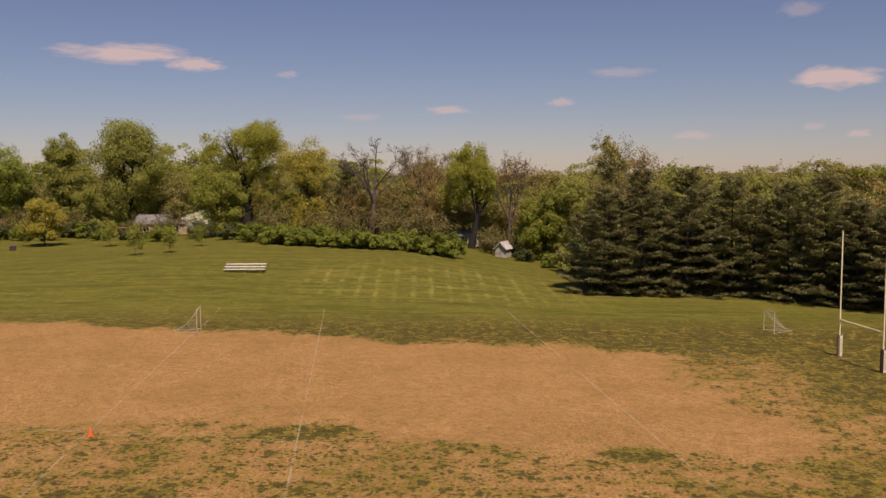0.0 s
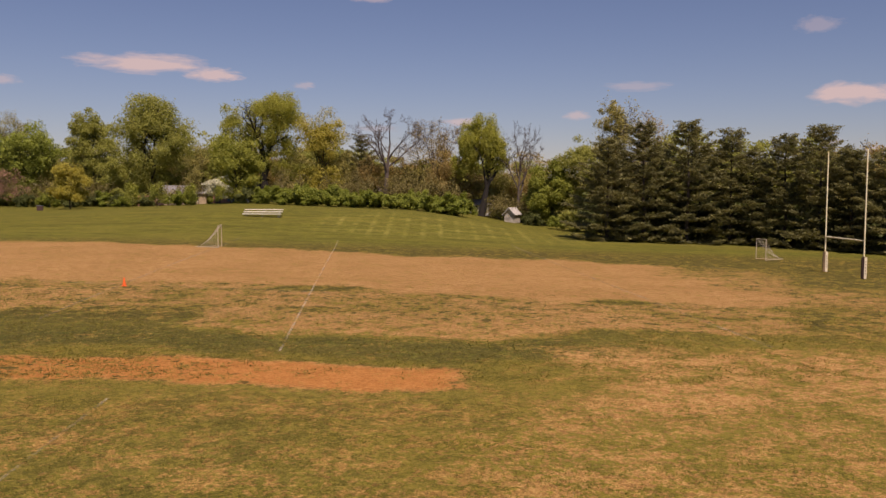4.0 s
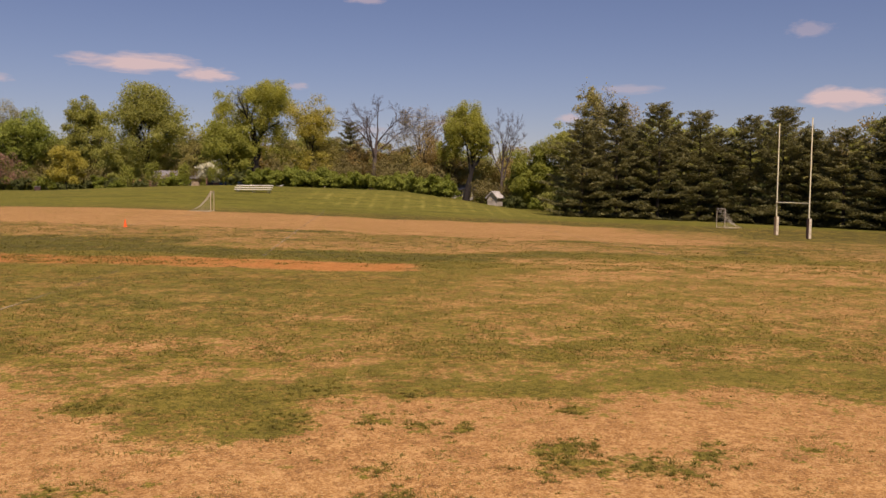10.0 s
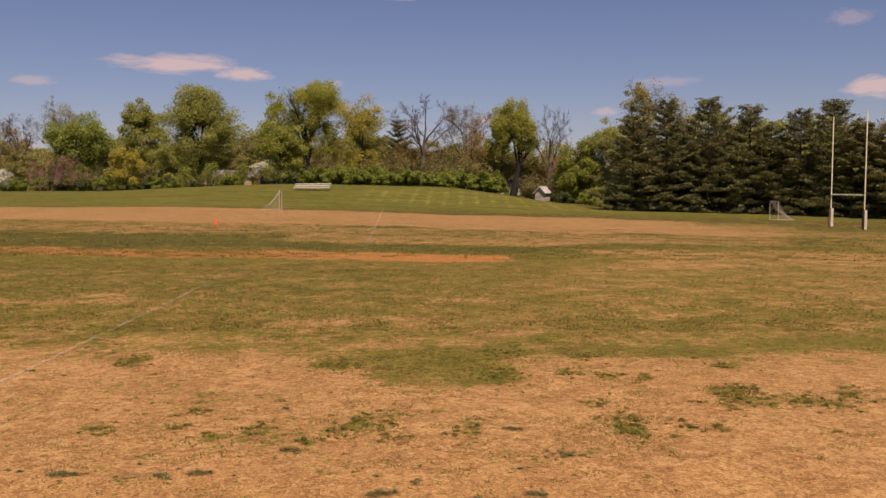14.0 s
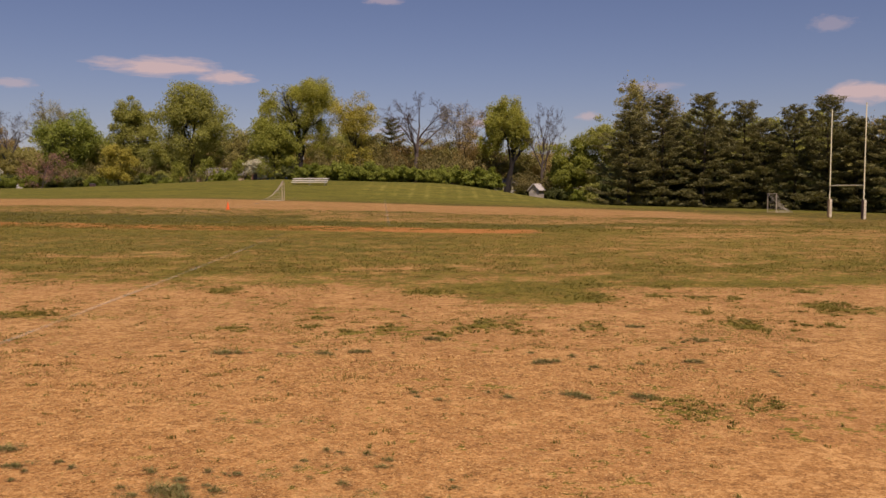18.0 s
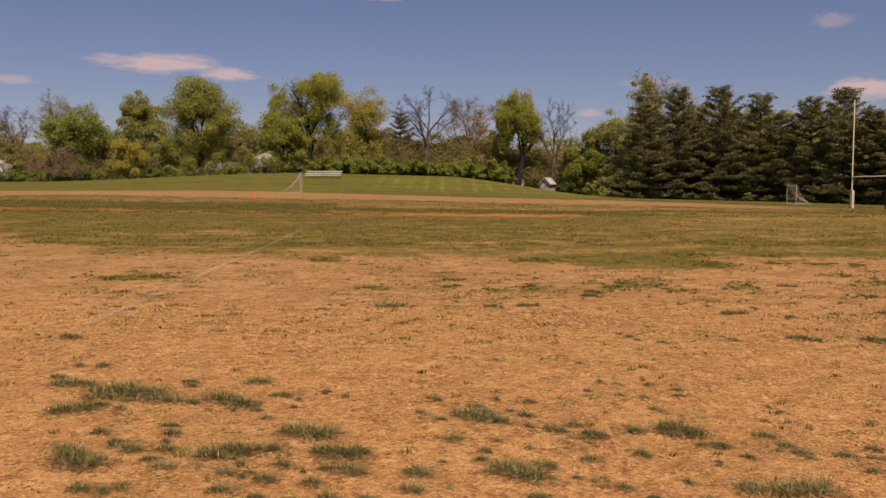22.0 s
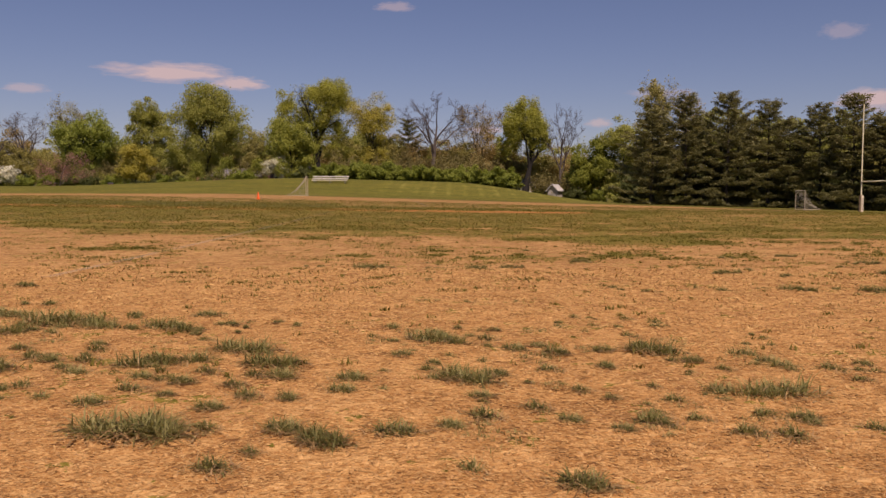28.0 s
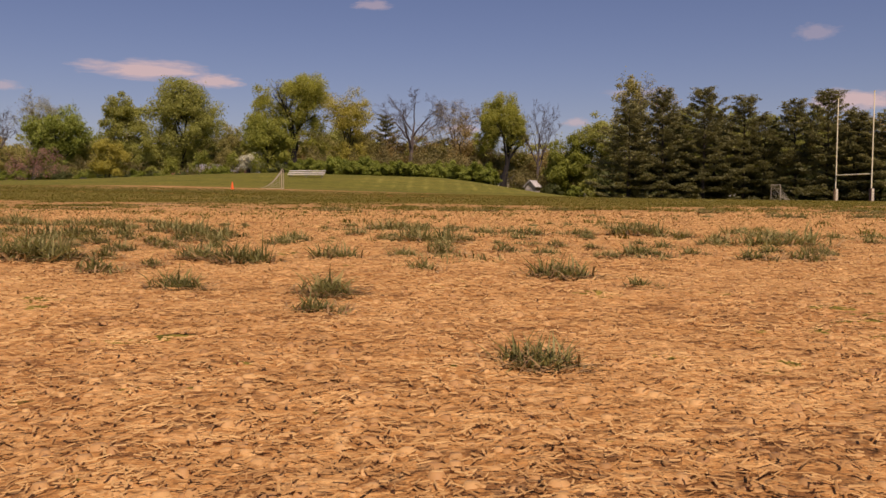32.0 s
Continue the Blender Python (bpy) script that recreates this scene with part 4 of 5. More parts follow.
brush = make_tree("brush_shrub", "tangled brownish undergrowth shrub just breaking bud", "shrub", 66, "shrub", 4.6, 3.2, LEAF_BRUSH, 6, 0.45, 0.24, BARK, 0.09, 0, "undergrowth shrubs")
put(brush, -63, 170)
for x, y, s in ((-59.5, 171, 1.1), (-45, 163, 1.0), (-38.5, 160, 0.9), (-20, 150, 1.1), (-12.5, 149, 1.1), (-8.2, 147, 1.0), (-2.6, 148, 1.2), (1.6, 147, 1.15), (5.2, 149, 1.1), (14.2, 145, 1.0), (17.6, 143, 1.0), (-74.5, 170, 1.1), (-69, 171, 1.0)):
    put_copy(brush, x, y, rng.uniform(0, 360), s, rng.uniform(0.9, 1.2))


for i in range(44):
    x = -108 + 3.05 * i + rng.uniform(-0.9, 0.9)
    y = 177 + rng.uniform(-2, 2) - 21 * float(sm(-60, -5, x)) - 9 * float(sm(0, 26, x))
    put_copy((brush, shrubs[3], brush, shrubs[0])[i % 4], x, y, rng.uniform(0, 360), rng.uniform(0.85, 1.2), rng.uniform(0.8, 1.1), 0.5)


# ---- the stand of white pines ----
def make_pine(seed, height, reach, name="pine_tree", label="dark green white pine with layered level branches", group="row of pines"):
    """Whorls of long level branches, each ending in flat, upswept pads of needles."""
    rng, rs = random.Random(seed), np.random.RandomState(seed)
    wood, plumes = Wood(), []
    trunk = [Vector((rng.gauss(0, 0.06), rng.gauss(0, 0.06), height * i / 8)) for i in range(9)]
    trunk[0] = Vector((0, 0, -0.3))
    wood.tube(trunk, [0.24 * (1 - 0.92 * i / 8) for i in range(9)], 8)
    z = 0.45
    while z < height - 0.25:
        f = z / height
        length = reach * (1 - f) ** 0.62 * (0.75 + 0.25 * min(1, f / 0.15)) + 0.25
        count = 6 if f < 0.6 else 5
        a0 = rng.random() * 6.28
        for k in range(count):
            a = a0 + 6.283 * (k + rng.uniform(-0.3, 0.3)) / count
            ln = length * rng.uniform(0.62, 1.2)
            zz = z + rng.uniform(-0.12, 0.12)
            rise = -0.06 + 0.75 * f ** 1.6 + rng.uniform(-0.05, 0.08)
            out = Vector((math.cos(a), math.sin(a), 0))
            pts = [Vector((0, 0, zz)) + out * ln * s + Vector((0, 0, ln * (rise * s - 0.12 * math.sin(math.pi * s) * (1 - f) + 0.12 * s * s))) for s in (0, 0.35, 0.7, 1.0)]
            wood.tube(pts, [0.05 * (1 - f) + 0.014, 0.032 * (1 - f) + 0.01, 0.014, 0.006], 4)
            side = Vector((-out.y, out.x, 0))
            m = max(6, int(ln * 8.5))
            for j in range(m):
                s = 0.16 + 0.86 * ((j + rng.random()) / m) ** 0.8
                c = pts[0].lerp(pts[1], s / 0.35) if s < 0.35 else pts[1].lerp(pts[2], (s - 0.35) / 0.35) if s < 0.7 else pts[2].lerp(pts[3], (s - 0.7) / 0.3)
                wide = 0.42 * ln * (1.15 - s) + 0.14
                off = rng.uniform(-wide, wide)
                c = c + side * off + Vector((0, 0, rng.uniform(-0.03, 0.1) + 0.08 * abs(off)))
                plumes.append((c, out))
        z += rng.uniform(1.1, 1.5) * (1 - 0.5 * f)
    per = 13
    c = np.repeat(np.array([tuple(p) for p, _ in plumes]), per, 0)
    o = np.repeat(np.array([tuple(d) for _, d in plumes]), per, 0)
    n = len(c)
    c = c + rs.normal(0, 1, (n, 3)) * np.array([0.24, 0.24, 0.055])
    u = o * 0.8 + rs.normal(0, 0.6, (n, 3)) * np.array([1, 1, 0.55]) + np.array([0, 0, 0.18])
    u /= np.linalg.norm(u, axis=1)[:, None]
    w = np.cross(u, np.array([0, 0, 1.0]) + rs.normal(0, 0.45, (n, 3)))
    w /= np.linalg.norm(w, axis=1)[:, None] + 1e-9
    s = rs.uniform(0.17, 0.34, n)[:, None]
    v = np.stack([c - u * s * 0.5, c + w * s * 0.24, c + u * s * 0.8, c - w * s * 0.24], 1).reshape(-1, 3)
    v[:, 2] = np.maximum(v[:, 2], 0.1)
    root = tagged(new(name), label, "pine tree", group)
    wood.build("trunk", BARK_PINE, root)
    crown = mesh_obj("crown", v, np.arange(4 * n).reshape(-1, 4), NEEDLE)
    crown.parent = root
    return root


put(make_pine(90, 12.4, 4.0, "spruce_tree", "dark narrow spruce behind the hedge", "trees behind the field"), -9.8, 163)
pines = [make_pine(70 + i, 14.0, r) for i, r in enumerate((5.2, 4.7, 5.6, 5.0))]
PINE_PLACES = ((23.5, 106.0, 11.7, 1.0), (27.6, 106.0, 13.4, 0.96), (32.7, 106.0, 13.9, 0.97), (37.7, 106.0, 13.1, 0.98), (40.2, 105.8, 12.7, 0.92), (42.8, 103.2, 12.9, 0.98), (45.5, 100.5, 13.5, 0.97), (47.9, 98.1, 11.4, 0.97), (50.4, 95.6, 13.1, 0.96), (53.5, 92.5, 12.2, 0.96), (56.1, 89.9, 11.7, 0.95), (59.0, 87.0, 12.3, 0.95), (61.9, 84.1, 11.5, 0.94), (30.3, 111.0, 11.7, 0.92), (35.6, 111.0, 11.6, 0.93), (49.3, 101.7, 11.8, 0.92), (55.0, 96.0, 11.5, 0.91), (64.8, 81.2, 11.8, 0.94), (25.4, 111.0, 10.9, 0.92))
for i, (x, y, h, s) in enumerate(PINE_PLACES):
    src = pines[i % 4]
    if i < 4:
        src.matrix_basis = pose(x, y, ground_z(x, y), 0, 0, 37 * i) @ Matrix.Diagonal((s, s, h / 14, 1))
    else:
        copy_thing(src, pose(x, y, ground_z(x, y), 0, 0, 83 * i) @ Matrix.Diagonal((s, s, h / 14, 1)))


for i in range(13):
    x = 26 + i * 3.9
    put_copy(shrubs[3], x + rng.uniform(-0.8, 0.8), 123.5 - 0.62 * (x - 26) + rng.uniform(-1, 1), rng.uniform(0, 360), 1.55, 1.35)


# ---- field equipment ----
def goal_posts():
    root = tagged(new("football_goal"), "white H-shaped football goal posts with padded bases", "goal posts")
    far, near = Vector((34.28, 74.3, 0)), Vector((34.67, 69.0, 0))
    for p in (far, near):
        z = ground_z(p.x, p.y)
        upright = part("upright", rod(bmesh.new(), (p.x, p.y, z - 0.3), (p.x, p.y, 8.9 + (z + 0.46)), 0.052, 0.042, 14), WHITE_PAINT, root)
        bm = bmesh.new()
        rod(bm, (p.x, p.y, 8.9 + z + 0.44), (p.x, p.y, 8.9 + z + 0.5), 0.056, 0.05, 12)
        part("cap", bm, YELLOW_PAINT, upright)
        pad = part("pad", box(bmesh.new(), (0.3, 0.32, 1.62), (p.x, p.y, z + 0.82), None, 0.06), PAD_DARK if p is near else PAD_BROWN, root, "dark padded sleeve with a cream front" if p is near else "tan padded sleeve with a cream front")
        part("pad_panel", box(bmesh.new(), (0.19, 0.03, 1.56), (p.x + 0.05, p.y - 0.167, z + 0.82), None, 0.008), PAD_WHITE, pad)
        for k in range(5):
            part("pad_mark", box(bmesh.new(), (0.05, 0.012, 0.11), (p.x + 0.05, p.y - 0.186, z + 0.4 + 0.22 * k)), PAD_BROWN, pad)
    zb = ground_z(far.x, far.y) + 2.78
    part("crossbar", rod(bmesh.new(), (far.x, far.y, zb), (near.x, near.y, zb), 0.05, None, 12), WHITE_PAINT, root)
    bm = bmesh.new()
    box(bm, (0.5, 0.01, 0.05), (34.0, 74.3, 8.9), pose(0, 0, 0, 0, 8, 12))
    part("wind_ribbon", bm, STEEL, root)
    return root


goal_posts()


def lacrosse_goal(x, y, facing):
    """Square pipe mouth, a pointed base behind it and a net drawn back to the point."""
    root = tagged(new("lacrosse_goal"), "lacrosse goal with white pipes and a sagging net", "goal", "lacrosse goals")
    w, h, deep = 0.915, 1.83, 2.1
    bm = bmesh.new()
    for s in (-1, 1):
        rod(bm, (0, s * w, 0), (0, s * w, h), 0.032, None, 10)
    rod(bm, (0, -w - 0.03, h), (0, w + 0.03, h), 0.032, None, 10)
    part("mouth_frame", bm, GOAL_PIPE, root)
    bm = bmesh.new()
    for s in (-1, 1):
        rod(bm, (0, s * w, 0.03), (-deep, 0, 0.03), 0.022, None, 8)
    part("base_frame", bm, GOAL_PIPE, root)
    bm = bmesh.new()
    back = Vector((-deep, 0, 0.05))
    for i in range(17):
        y0 = -w + 2 * w * i / 16
        a = Vector((0, y0, h - 0.02))
        pts = [a.lerp(Vector((back.x, y0 * 0.1, back.z)), t) - Vector((0, 0, 0.42 * math.sin(math.pi * t))) for t in (0, 0.25, 0.5, 0.75, 1)]
        for p, q in zip(pts, pts[1:]):
            rod(bm, p, q, 0.0045, None, 3)
    for t in (0.12, 0.25, 0.38, 0.5, 0.62, 0.75, 0.88):
        zc = h + (back.z - h) * t - 0.42 * math.sin(math.pi * t)
        ww = w * (1 - 0.9 * t)
        rod(bm, (-deep * t, -ww, zc), (-deep * t, ww, zc), 0.0045, None, 3)
    for s in (-1, 1):
        for i in range(15):
            f = (i + 0.5) / 15
            top = h + (back.z - h) * f - 0.42 * math.sin(math.pi * f)
            rod(bm, (-deep * f, s * w * (1 - f), 0.03), (-deep * f, s * w * (1 - 0.9 * f), max(0.08, top)), 0.0045, None, 3)
        for k in range(1, 9):
            zz = h * k / 9
            f = max(0.05, 1 - zz / h) * 0.72
            rod(bm, (0, s * w, zz), (-deep * f, s * w * (1 - f), zz * 0.9), 0.0045, None, 3)
    part("net", bm, NETTING, root, "worn pale string net")
    root.matrix_basis = pose(x, y, ground_z(x, y) + 0.01, 0, 0, facing)
    return root


lacrosse_goal(-14.6, 80.3, 5)
lacrosse_goal(32.6, 83.1, 185)


def bleacher(x, y, turn):
    root = tagged(new("bleacher"), "low three-row white aluminium bleacher on the grass bank", "bleacher")
    for k in range(3):
        z, d = 0.3 + 0.24 * k, 0.55 * k
        part("seat_plank", box(bmesh.new(), (4.57, 0.26, 0.09), (0, d, z + 0.11), None, 0.01), ALUMINIUM, root)
        if k:
            part("foot_plank", box(bmesh.new(), (4.57, 0.24, 0.04), (0, d - 0.28, z - 0.2), None, 0.01), ALUMINIUM, root)
    for s in (-1.9, 0, 1.9):
        bm = bmesh.new()
        rod(bm, (s, -0.15, 0.03), (s, 1.35, 0.03), 0.025, None, 8)
        rod(bm, (s, 0, 0.03), (s, 0, 0.42), 0.022, None, 8)
        rod(bm, (s, 0.55, 0.03), (s, 0.55, 0.66), 0.022, None, 8)
        rod(bm, (s, 1.1, 0.03), (s, 1.1, 0.9), 0.022, None, 8)
        rod(bm, (s, 0, 0.4), (s, 1.1, 0.88), 0.02, None, 8)
        part("trestle", bm, STEEL, root)
    root.matrix_basis = pose(x, y, ground_z(x, y) - 0.02, 0, 0, turn)
    return root


bleacher(-16.45, 106.9, -3)


def traffic_cone(x, y):
    root = tagged(new("marker_cone"), "bright orange plastic cone standing on the dirt", "cone")
    part("base_plate", box(bmesh.new(), (0.26, 0.26, 0.03), (0, 0, 0.015), None, 0.008), ORANGE, root)
    bm = bmesh.new()
    rod(bm, (0, 0, 0.03), (0, 0, 0.46), 0.1, 0.025, 20)
    part("body", bm, ORANGE, root)
    root.matrix_basis = pose(x, y, ground_z(x, y), 0, 0, 15)


traffic_cone(-12.9, 53.4)


def utility_box(x, y):
    root = tagged(new("utility_box"), "small dark utility box on the grass bank", "utility box")
    part("body", box(bmesh.new(), (0.9, 0.6, 0.75), (0, 0, 0.37), None, 0.03), PAD_DARK, root)
    part("lid", box(bmesh.new(), (0.96, 0.66, 0.06), (0, 0, 0.78), None, 0.02), STEEL, root)
    root.matrix_basis = pose(x, y, ground_z(x, y), 0, 0, 20)


utility_box(-58.6, 142.5)


# ---- houses behind the trees ----
SHINGLE_PALE = plain_mat("shingle_pale", (0.46, 0.43, 0.4), 0.9, 0, 0.2, 3, 0.3)

def house(name, label, x, y, turn, wide, deep, eave, ridge, walls, roofing, windows=3, door=True):
    root = tagged(new(name), label, "shed" if name == "garden_shed" else "house")
    bm = bmesh.new()
    box(bm, (wide, deep, eave), (0, 0, eave / 2))
    verts = [bm.verts.new(p) for p in ((-wide / 2, -deep / 2, eave), (-wide / 2, deep / 2, eave), (-wide / 2, 0, ridge - 0.12), (wide / 2, -deep / 2, eave), (wide / 2, deep / 2, eave), (wide / 2, 0, ridge - 0.12))]
    bm.faces.new(verts[:3]), bm.faces.new(verts[3:])
    part("wall", bm, walls, root)
    roof = None
    slope = math.atan2(ridge - eave, deep / 2)
    run = math.hypot(deep / 2, ridge - eave) + 0.35
    for s in (-1, 1):
        bm = bmesh.new()
        mid = Vector((0, s * (math.cos(slope) * run / 2), ridge - math.sin(slope) * run / 2))
        box(bm, (wide + 0.7, run, 0.12), mid, Matrix.Rotation(-s * slope, 4, "X"), 0.02)
        roof = part("roof", bm, roofing, root)
    for k in range(windows):
        wx = -wide / 2 + wide * (k + 0.5 + (0.25 if door else 0)) / (windows + (0.5 if door else 0))
        win = part("window", box(bmesh.new(), (1.1, 0.1, 1.3), (wx, -deep / 2 - 0.03, eave * 0.58), None, 0.01), WHITE_PAINT, root)
        for s in (-1, 1):
            part("pane", box(bmesh.new(), (0.46, 0.03, 1.12), (wx + s * 0.25, -deep / 2 - 0.08, eave * 0.58)), DARK_GLASS, win)
    if door:
        d = part("door", box(bmesh.new(), (0.95, 0.08, 2.0), (-wide / 2 + 0.9, -deep / 2 - 0.03, 1.0), None, 0.01), PAD_DARK, root)
        part("handle", rod(bmesh.new(), (-wide / 2 + 1.25, -deep / 2 - 0.1, 1.0), (-wide / 2 + 1.25, -deep / 2 - 0.1, 1.12), 0.02), STEEL, d)
    root.matrix_basis = pose(x, y, ground_z(x, y) - 0.05, 0, 0, turn)
    return root


house("house", "low house with a pale grey shingle roof among the trees", -43.5, 169, 4, 9, 7, 2.2, 3.6, SIDING_TAN, SHINGLE)
house("house", "brown brick house half hidden by a dogwood", -31.5, 163, -8, 8, 7, 2.6, 4.4, BRICK, SHINGLE_BROWN)
house("house", "house with a low dark roof behind the hedge", -2.2, 168, 6, 9.5, 7, 2.5, 4.2, SIDING_TAN, SHINGLE_BROWN)
house("house", "low white sided garage behind the willow trunk", 10.7, 154, -10, 5.5, 5, 1.9, 2.7, SIDING_WHITE, SHINGLE)
house("garden_shed", "small white garden shed with a gable roof", 15.7, 141.5, 62, 2.3, 1.7, 1.5, 2.4, SIDING_SHED, SHINGLE_PALE, 0, False)


def parked_car(x, y, turn):
    root = tagged(new("car"), "blue car parked beside the house", "car")
    bm = bmesh.new()
    box(bm, (4.4, 1.75, 0.62), (0, 0, 0.62), None, 0.12)
    part("body", bm, CAR_BLUE, root)
    bm = bmesh.new()
    box(bm, (2.3, 1.5, 0.55), (-0.15, 0, 1.15), None, 0.16)
    part("cabin", bm, DARK_GLASS, root)
    for sx in (-1.35, 1.35):
        for sy in (-0.8, 0.8):
            wheel = part("wheel", rod(bmesh.new(), (sx, sy - 0.1, 0.32), (sx, sy + 0.1, 0.32), 0.32, None, 18), RUBBER, root)
            part("rim", rod(bmesh.new(), (sx, sy - 0.11, 0.32), (sx, sy + 0.11, 0.32), 0.19, None, 14), STEEL, wheel)
    root.matrix_basis = pose(x, y, ground_z(x, y), 0, 0, turn)


parked_car(-29.8, 154.5, 5)
bm_play = bmesh.new()
deck = tagged(new("garden_deck"), "reddish timber garden deck with railings", "deck")
part("floor_boards", box(bm_play, (3.2, 2.2, 0.15), (0, 0, 0.9), None, 0.02), WOOD, deck)
for k in range(5):
    part("post", box(bmesh.new(), (0.12, 0.12, 1.9), (-1.5 + 0.75 * k, -1.0, 0.95)), WOOD, deck)
part("rail", box(bmesh.new(), (3.2, 0.08, 0.14), (0, -1.0, 1.85)), WOOD, deck)
deck.matrix_basis = pose(-48.8, 164, ground_z(-48.8, 164), 0, 0, 8)


# ---- clouds: far fair-weather puffs ----
def cloud_mat():
    m, nt, b = node_mat("cloud")
    tc = nt.nodes.new("ShaderNodeTexCoord")
    info = nt.nodes.new("ShaderNodeObjectInfo")
    off = nt.nodes.new("ShaderNodeVectorMath")
    off.operation = "ADD"
    shift = nt.nodes.new("ShaderNodeCombineXYZ")
    nt.links.new(math_node(nt, "MULTIPLY", info.outputs["Random"], 40.0), shift.inputs["X"])
    nt.links.new(tc.outputs["Object"], off.inputs[0])
    nt.links.new(shift.outputs["Vector"], off.inputs[1])
    f = noise_node(nt, 1.5, 6, 0.62, off.outputs["Vector"], 0.2)
    ln = nt.nodes.new("ShaderNodeVectorMath")
    ln.operation = "LENGTH"
    nt.links.new(tc.outputs["Object"], ln.inputs[0])
    dens = math_node(nt, "SUBTRACT", math_node(nt, "ADD", math_node(nt, "MULTIPLY", f, 1.5), 0.22), ln.outputs["Value"])
    soft = ramp(nt, dens, [(0.05, (0, 0, 0)), (0.55, (0.85, 0.85, 0.85))])
    em = nt.nodes.new("ShaderNodeEmission")
    em.inputs["Color"].default_value = (0.80, 0.66, 0.64, 1)
    em.inputs["Strength"].default_value = 0.8
    tr = nt.nodes.new("ShaderNodeBsdfTransparent")
    mix = nt.nodes.new("ShaderNodeMixShader")
    nt.links.new(math_node(nt, "MULTIPLY", soft, info.outputs["Alpha"]), mix.inputs["Fac"])
    nt.links.new(tr.outputs["BSDF"], mix.inputs[1])
    nt.links.new(em.outputs["Emission"], mix.inputs[2])
    nt.links.new(mix.outputs["Shader"], nt.nodes["Material Output"].inputs["Surface"])
    return m


CLOUD = cloud_mat()


def cloud(az, el, half_w, half_h, strength=1.0):
    """A far puff, placed by its bearing and height over the horizon in degrees."""
    far = 3200
    n, verts, faces = 24, [(0, 0, 0)], []
    for i in range(n):
        a = 2 * math.pi * i / n
        verts.append((math.cos(a) * 1.25, 0, math.sin(a) * 1.25))
        faces.append((0, 1 + i, 1 + (i + 1) % n))
    ob = mesh_obj("cloud", verts, faces, CLOUD)
    tagged(ob, "small wispy pinkish-white fair-weather cloud in the sky", "cloud", "clouds", "structure")
    a, e = radians(az), radians(el)
    ob.matrix_basis = pose(far * math.sin(a) * math.cos(e), far * math.cos(a) * math.cos(e), far * math.sin(e), 0, 0, -az) @ Matrix.Diagonal((far * radians(half_w), 1, far * radians(half_h), 1))
    ob.color = (1, 1, 1, strength)
    ob.visible_shadow = False


for c in ((-18.3, 7.75, 4.6, 0.75, 1.0), (-14.4, 7.2, 2.0, 0.5, 0.95), (26.0, 5.75, 3.1, 0.8, 1.0), (-26.9, 6.4, 1.4, 0.4, 0.5), (13.2, 6.6, 2.4, 0.4, 0.35), (9.3, 4.8, 1.0, 0.35, 0.6), (23.9, 9.9, 1.5, 0.6, 0.32), (-4.2, 12.3, 1.5, 0.4, 0.45),
          (1.9, 4.4, 1.6, 0.35, 0.7), (-3.9, 3.95, 1.6, 0.3, 0.3), (-8.6, 6.7, 0.8, 0.3, 0.4), (17.7, 2.5, 1.6, 0.35, 0.5), (27.3, 2.4, 0.8, 0.3, 0.6), (24.8, 2.9, 0.7, 0.3, 0.4)):
    cloud(*c)


# ---- grass tufts, straw and crumbs on the bare ground ----
def blades(rs, centres, height, width, lean, heading=None):
    """Bent two-part blades; centres: rows of x, y, z."""
    n = len(centres)
    a = rs.uniform(0, 2 * np.pi, n) if heading is None else heading
    out = np.stack([np.cos(a), np.sin(a), np.zeros(n)], 1)
    side = np.stack([-np.sin(a), np.cos(a), np.zeros(n)], 1) * (width * rs.uniform(0.6, 1.3, n))[:, None]
    h = (height * rs.uniform(0.55, 1.25, n))[:, None]
    l = (lean * rs.uniform(0.3, 1.3, n))[:, None]
    up = np.array([[0, 0, 1.0]])
    mid = centres + up * h * 0.6 + out * h * l * 0.4
    tip = centres + up * h * (1 - 0.25 * l) + out * h * l * 1.15
    v = np.stack([centres - side, centres + side, mid + side * 0.8, mid - side * 0.8, tip + side * 0.12, tip - side * 0.12], 1).reshape(-1, 3)
    k = np.arange(n)[:, None] * 6
    f = np.concatenate([k + np.array([[0, 1, 2, 3]]), k + np.array([[3, 2, 4, 5]])])
    return v, f


def rosette(rs, centres, length, width, steep):
    """Blades that splay out from small crowns and bend over; one row of centres for each blade."""
    n = len(centres)
    a = rs.uniform(0, 2 * np.pi, n)
    e = np.radians(np.clip(rs.normal(steep, 22, n), 8, 88))
    out = np.stack([np.cos(a), np.sin(a), np.zeros(n)], 1)
    up = np.array([[0, 0, 1.0]])
    side = np.stack([-np.sin(a), np.cos(a), np.zeros(n)], 1) * (width * rs.uniform(0.6, 1.3, n))[:, None]
    ln = (length * rs.uniform(0.45, 1.3, n))[:, None]
    c, s = np.cos(e)[:, None], np.sin(e)[:, None]
    mid = centres + (out * c + up * s) * ln * 0.55
    bend = rs.uniform(0.25, 0.8, n)[:, None]
    tip = mid + (out * (c + bend * 0.5) + up * (s - bend * 0.75)) * ln * 0.5
    tip[:, 2] = np.maximum(tip[:, 2], 0.002)
    v = np.stack([centres - side, centres + side, mid + side * 0.8, mid - side * 0.8, tip + side * 0.15, tip - side * 0.15], 1).reshape(-1, 3)
    k = np.arange(n)[:, None] * 6
    return v, np.concatenate([k + np.array([[0, 1, 2, 3]]), k + np.array([[3, 2, 4, 5]])])


